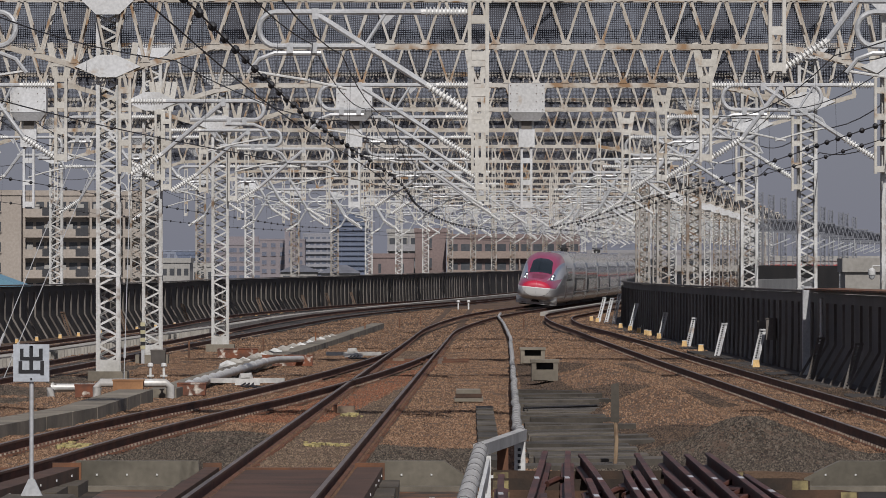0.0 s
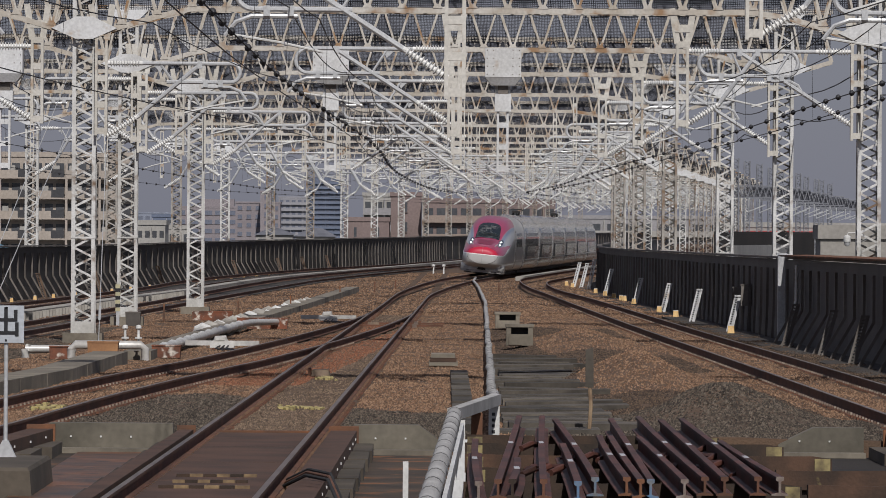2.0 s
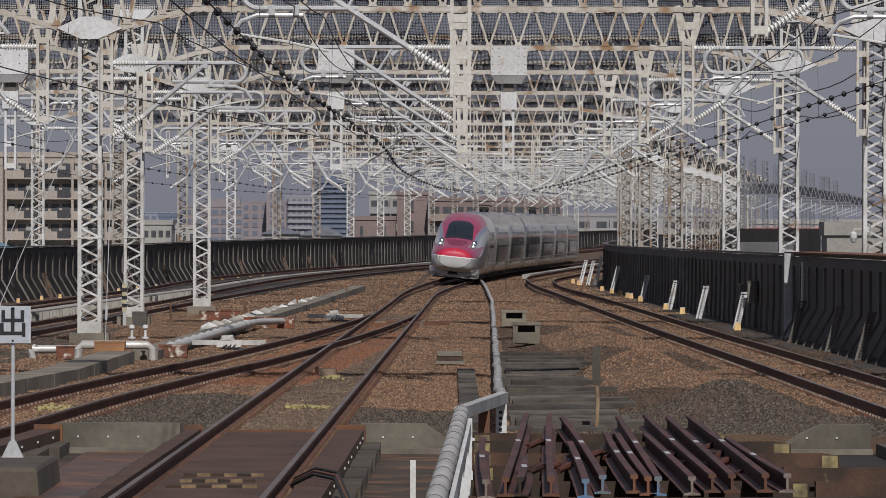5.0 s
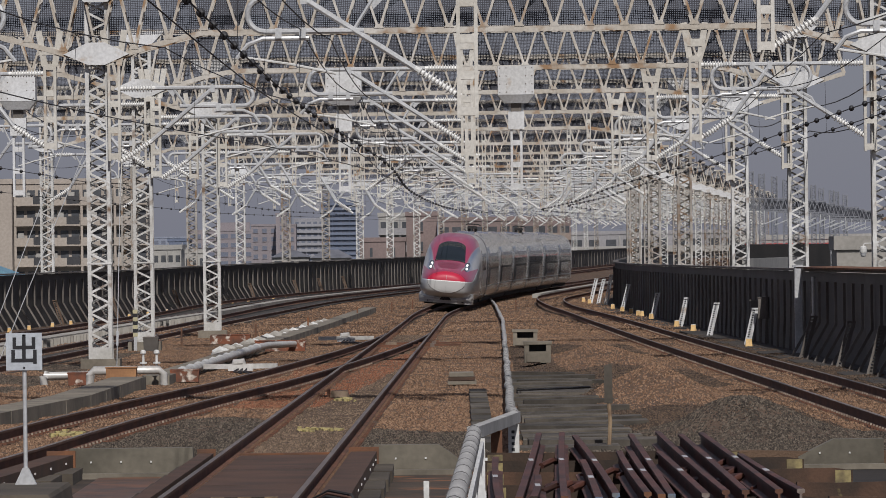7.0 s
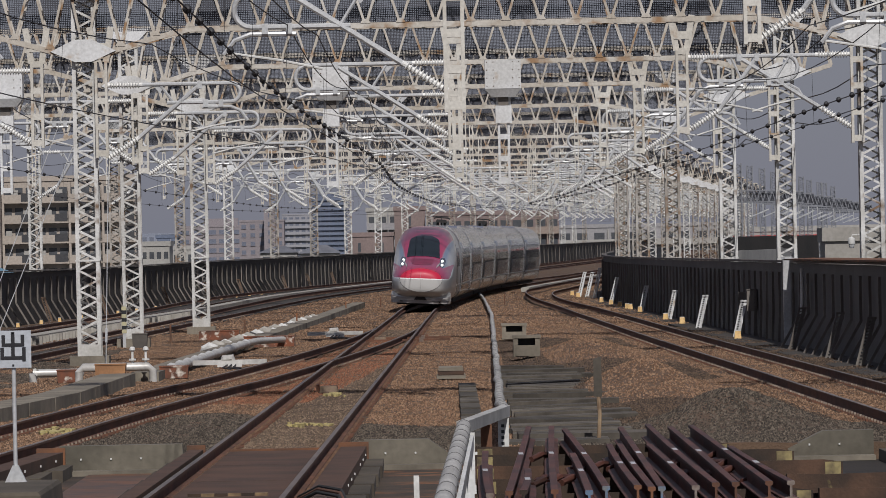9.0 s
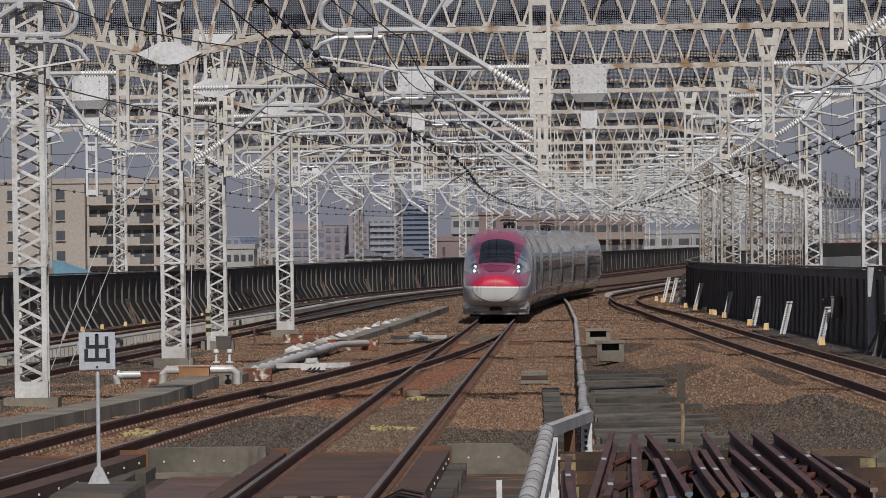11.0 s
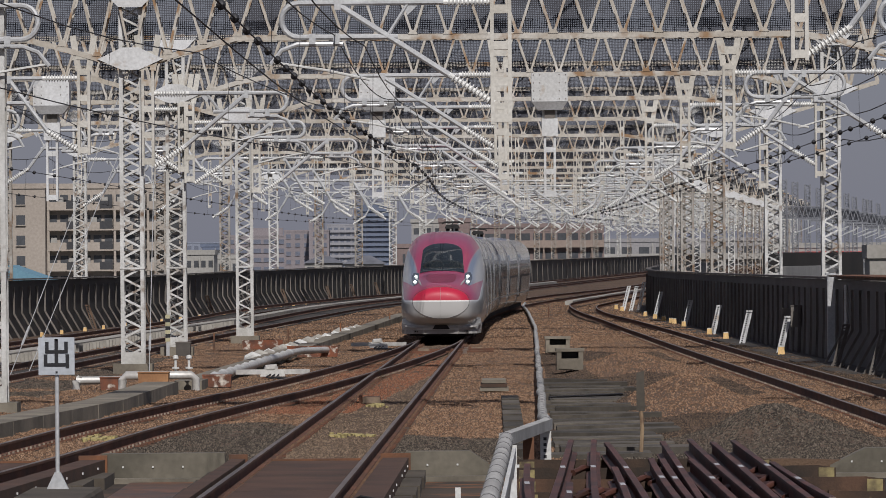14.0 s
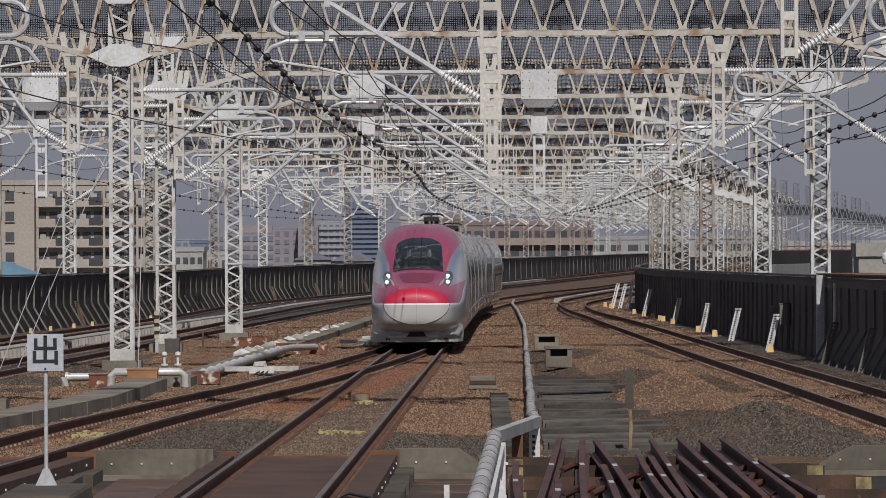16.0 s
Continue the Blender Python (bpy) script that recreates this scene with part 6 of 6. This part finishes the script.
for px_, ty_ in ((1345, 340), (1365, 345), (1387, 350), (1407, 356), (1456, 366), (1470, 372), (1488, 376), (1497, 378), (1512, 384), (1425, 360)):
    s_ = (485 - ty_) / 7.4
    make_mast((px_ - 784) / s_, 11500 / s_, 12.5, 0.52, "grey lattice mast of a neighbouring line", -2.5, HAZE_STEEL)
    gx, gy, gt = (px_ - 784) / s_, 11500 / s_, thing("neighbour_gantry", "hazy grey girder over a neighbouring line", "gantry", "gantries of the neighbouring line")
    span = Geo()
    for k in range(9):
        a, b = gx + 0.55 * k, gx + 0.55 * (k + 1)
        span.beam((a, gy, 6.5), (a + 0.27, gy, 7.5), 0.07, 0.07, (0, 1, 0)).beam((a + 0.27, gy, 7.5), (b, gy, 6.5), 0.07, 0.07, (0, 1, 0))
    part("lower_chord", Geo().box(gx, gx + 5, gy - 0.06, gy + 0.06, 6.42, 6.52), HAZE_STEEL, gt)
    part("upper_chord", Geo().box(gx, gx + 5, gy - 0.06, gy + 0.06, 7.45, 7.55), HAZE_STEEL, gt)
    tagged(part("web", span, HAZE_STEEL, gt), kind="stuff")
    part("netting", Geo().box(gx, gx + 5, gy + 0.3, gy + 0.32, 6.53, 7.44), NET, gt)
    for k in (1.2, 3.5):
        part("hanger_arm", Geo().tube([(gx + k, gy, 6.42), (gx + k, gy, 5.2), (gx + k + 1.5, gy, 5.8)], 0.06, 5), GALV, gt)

cctv = thing("dome_camera", "white dome security camera on a bracket behind the barrier", "security camera", "", "", pose(13.2, 200, 2.35))
part("bracket", Geo().tube([(0.3, 0, 0.5), (0.03, 0, 0.5), (0, 0, 0.42)], 0.02, 6), WHITE, cctv)
part("post", Geo().box(0.29, 0.35, -0.03, 0.03, -2.6, 0.55), GALV, cctv)
part("housing", Geo().tube([(0, 0, 0.43), (0, 0, 0.39), (0, 0, 0.23), (0, 0, 0.21)], 0.1, 10, radii=[0.04, 0.11, 0.12, 0.11]), WHITE, cctv, smooth=True)
part("dome", Geo().tube([(0, 0, 0.209), (0, 0, 0.15), (0, 0, 0.1), (0, 0, 0.08)], 0.1, 10, radii=[0.095, 0.09, 0.065, 0.02]), GALV, cctv, smooth=True)

hose = thing("hose_bundle", "dark rubber hoses arching over the girder", "hoses")
for k in range(3):
    part("hose", Geo().tube([(-1.45, 71 + 0.9 * k, -0.12), (-1.2, 70.4 + 0.9 * k, 0.02), (-0.95, 69.6 + 0.9 * k, 0.0), (-0.82, 68.2 + 0.9 * k, -0.2), (-0.8, 66.5 + 0.9 * k, -0.42)], 0.02, 7), RAIL if k % 2 else UNDER, hose, smooth=True)
gear = thing("rail_lubricator", "pale grey trackside machine with bolted flanges", "trackside machine", "", "", pose(-0.5, 66.8, -0.43))
part("base", Geo().box(-0.26, 0.26, -0.4, 0.4, 0, 0.16), PALE, gear)
part("top", Geo().box(-0.18, 0.16, -0.3, 0.3, 0.162, 0.27), PALE, gear)
for k in range(5):
    part("fin", Geo().box(-0.24 + 0.11 * k, -0.2 + 0.11 * k, -0.46, -0.402, 0.02, 0.2), PALE, gear)


# ---- paint splashes on the ballast ----
SPLASH = mat("dried_yellow_paint", (0.56, 0.47, 0.19), (0.38, 0.31, 0.15), 0.9, 0, 5, 30)
for cx_, cy_, rx_, ry_ in ((-1.98, 106, 0.36, 2.0), (-1.76, 127, 0.2, 1.6), (-5.95, 104.5, 0.3, 1.3)):
    t = thing("paint_splash", "dried yellow paint splashed over the ballast", "paint splash", "paint splashes")
    g = Geo()
    for k in range(26):
        fx0, fy0 = cx_ + rx_ * rnd.gauss(0, 0.45), cy_ + ry_ * rnd.gauss(0, 0.45)
        rr = rnd.uniform(0.3, 1.0) * 0.09
        g.prism([(fx0 + rr * math.cos(j * 1.0472) * rnd.uniform(0.6, 1.3), fy0 + 3 * rr * math.sin(j * 1.0472) * rnd.uniform(0.6, 1.3)) for j in range(6)], -0.24, ground_z(fx0, fy0) + 0.04, "z")
    tagged(part("film", g, SPLASH, t), kind="stuff")


# ---- loose stones ----
def scatter(count, y0, y1, material, inside, label, seed, grow=1.0):
    rg = np.random.RandomState(seed)
    base = np.array([(1, 0, -0.4), (-1, 0, -0.4), (0, 1, -0.4), (0, -1, -0.4), (0.2, 0.1, 1.0)], float)
    tri = [(0, 2, 4), (2, 1, 4), (1, 3, 4), (3, 0, 4)]
    pts = []
    while len(pts) < count:
        y = y0 + (y1 - y0) * rg.rand() ** 1.6
        lo, hi = max(wall_l(y) + 3, -0.085 * y), min(wall_r(y) - 0.4, 0.085 * y)
        x = lo + (hi - lo) * rg.rand()
        if inside(x, y):
            pts.append((x, y, ground_z(x, y)))
    pts = np.array(pts)
    size = grow * (0.0135 + 0.019 * rg.rand(count, 1))
    v = base[None] * (0.65 + 0.7 * rg.rand(count, 5, 1)) * size[:, None]
    v[:, :, 2] *= 0.8
    a = rg.rand(count) * 6.28
    b = (rg.rand(count) - 0.5) * 1.0
    c, s, cb, sb = np.cos(a)[:, None], np.sin(a)[:, None], np.cos(b)[:, None], np.sin(b)[:, None]
    x, y, z = v[:, :, 0], v[:, :, 1], v[:, :, 2]
    x, z = x * cb - z * sb, x * sb + z * cb
    x, y = x * c - y * s, x * s + y * c
    v = np.stack([x, y, z], -1) + pts[:, None]
    me = bpy.data.meshes.new("stones")
    faces = (np.array(tri)[None] + 5 * np.arange(count)[:, None, None]).reshape(-1, 3)
    me.from_pydata(v.reshape(-1, 3).tolist(), [], faces.tolist())
    me.materials.append(material)
    tagged(new("ballast_stones", me), label, "ballast", kind="stuff")


def stone_mat(name, a, b, c):
    m = bpy.data.materials.new(name)
    m.use_nodes = True
    nd, lk = m.node_tree.nodes, m.node_tree.links
    geo, r = nd.new("ShaderNodeNewGeometry"), nd.new("ShaderNodeValToRGB")
    r.color_ramp.elements[0].color, r.color_ramp.elements[1].color = (*a, 1), (*c, 1)
    r.color_ramp.elements.new(0.55).color = (*b, 1)
    lk.new(geo.outputs["Random Per Island"], r.inputs[0])
    lk.new(r.outputs[0], nd["Principled BSDF"].inputs["Base Color"])
    nd["Principled BSDF"].inputs["Roughness"].default_value = 0.9
    return m


def grey_patch(x, y):
    n = noise.noise((x * 0.7, y * 0.12, 2))
    return (2.2 < x < right_x(y) + 1.1 and y < 101.5 + 3 * n) or (main_x(y) + 0.85 < x < 0.9 and y < 106 + 5 * n) or (side_x(y) + 0.9 < x < main_x(y) - 0.9 and y < 113 + 5 * n) or (x < -9 and y < 210 and n > -0.2)


def off_rails(x, y):
    return all(abs(abs(x - fx(y)) - 0.75) > 0.2 for fx in (main_x, right_x, side_x))


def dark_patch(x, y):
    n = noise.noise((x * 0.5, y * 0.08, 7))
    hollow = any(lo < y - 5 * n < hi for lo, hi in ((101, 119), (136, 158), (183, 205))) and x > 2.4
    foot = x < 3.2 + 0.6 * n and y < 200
    # the shaded strip by the right barrier, given as darker stones
    wall_shade = x > right_x(y) + 1.1 and y < 260
    return wall_shade or (x > 1.0 + 0.006 * y and (hollow or foot) and x < right_x(y) - 1.35)


scatter(85000, 91.3, 225, stone_mat("sooty_stone", (0.018, 0.012, 0.009), (0.058, 0.038, 0.025), (0.15, 0.10, 0.066)), lambda x, y: off_rails(x, y) and dark_patch(x, y) and not grey_patch(x, y), "dark dirty brown ballast stones, also painting the shade along the barrier", 5)
scatter(260000, 91.3, 245, stone_mat("brown_stone", (0.052, 0.029, 0.017), (0.182, 0.103, 0.059), (0.32, 0.205, 0.13)), lambda x, y: off_rails(x, y) and not grey_patch(x, y) and not dark_patch(x, y) and abs(x - main_x(y)) > 0.62, "rust-brown crushed ballast stones", 1)
scatter(110000, 91.3, 215, stone_mat("grey_stone", (0.018, 0.013, 0.01), (0.057, 0.045, 0.034), (0.16, 0.13, 0.10)), lambda x, y: off_rails(x, y) and grey_patch(x, y), "grey crushed ballast stones", 2)
scatter(24000, 120, 215, stone_mat("red_stone", (0.07, 0.028, 0.015), (0.20, 0.075, 0.038), (0.30, 0.13, 0.07)), lambda x, y: off_rails(x, y) and abs(x - (main_x(y) + side_x(y)) / 2) < 1.2 and 122 < y < 205, "rust-red ballast stones about the turnout", 3)
scatter(70000, 235, 460, bpy.data.materials["brown_stone"], lambda x, y: off_rails(x, y), "rust-brown crushed ballast stones further off", 4, 1.9)
scatter(26000, 91.3, 245, stone_mat("dull_stone", (0.048, 0.034, 0.024), (0.135, 0.093, 0.062), (0.25, 0.18, 0.125)), lambda x, y: abs(x - main_x(y)) < 0.6, "dull brown ballast stones between the main rails", 6, 0.8)


# ---- what moves ----
def nose_y(t):
    """Where the tip is along the track: the train brakes gently as it comes in."""
    return 433.5 - 15.07 * t + 7.5 * max(0.0, 1 - t / 4.5) ** 2


def car_rows(behind, length):
    """Poses of a car whose leading end is so far behind the train's tip, both ends kept on the track."""
    rows = []
    for i in range(33):
        t = i / 2
        y0 = nose_y(t) + behind * 0.997
        a, b = track_pose(y0 + 0.15 * length), track_pose(y0 + 0.85 * length)
        yaw = -math.degrees(math.atan2(b.translation.x - a.translation.x, b.translation.y - a.translation.y))
        c = (a.translation + b.translation) / 2
        lean = math.degrees(math.atan(cant(y0 + 0.5 * length) / 1.5))
        turn = pose(0, 0, 0, math.degrees(math.atan2(b.translation.z - a.translation.z, 0.7 * length)), lean, yaw)
        rows.append((t, Matrix.Translation(c) @ turn @ Matrix.Translation((0, -length / 2, 0))))
    return rows


def motions():
    walk(NOSE, car_rows(0, 22.6))
    for i, c in enumerate(CARS):
        walk(c, car_rows(22.9 + i * CAR, CAR))


motions()
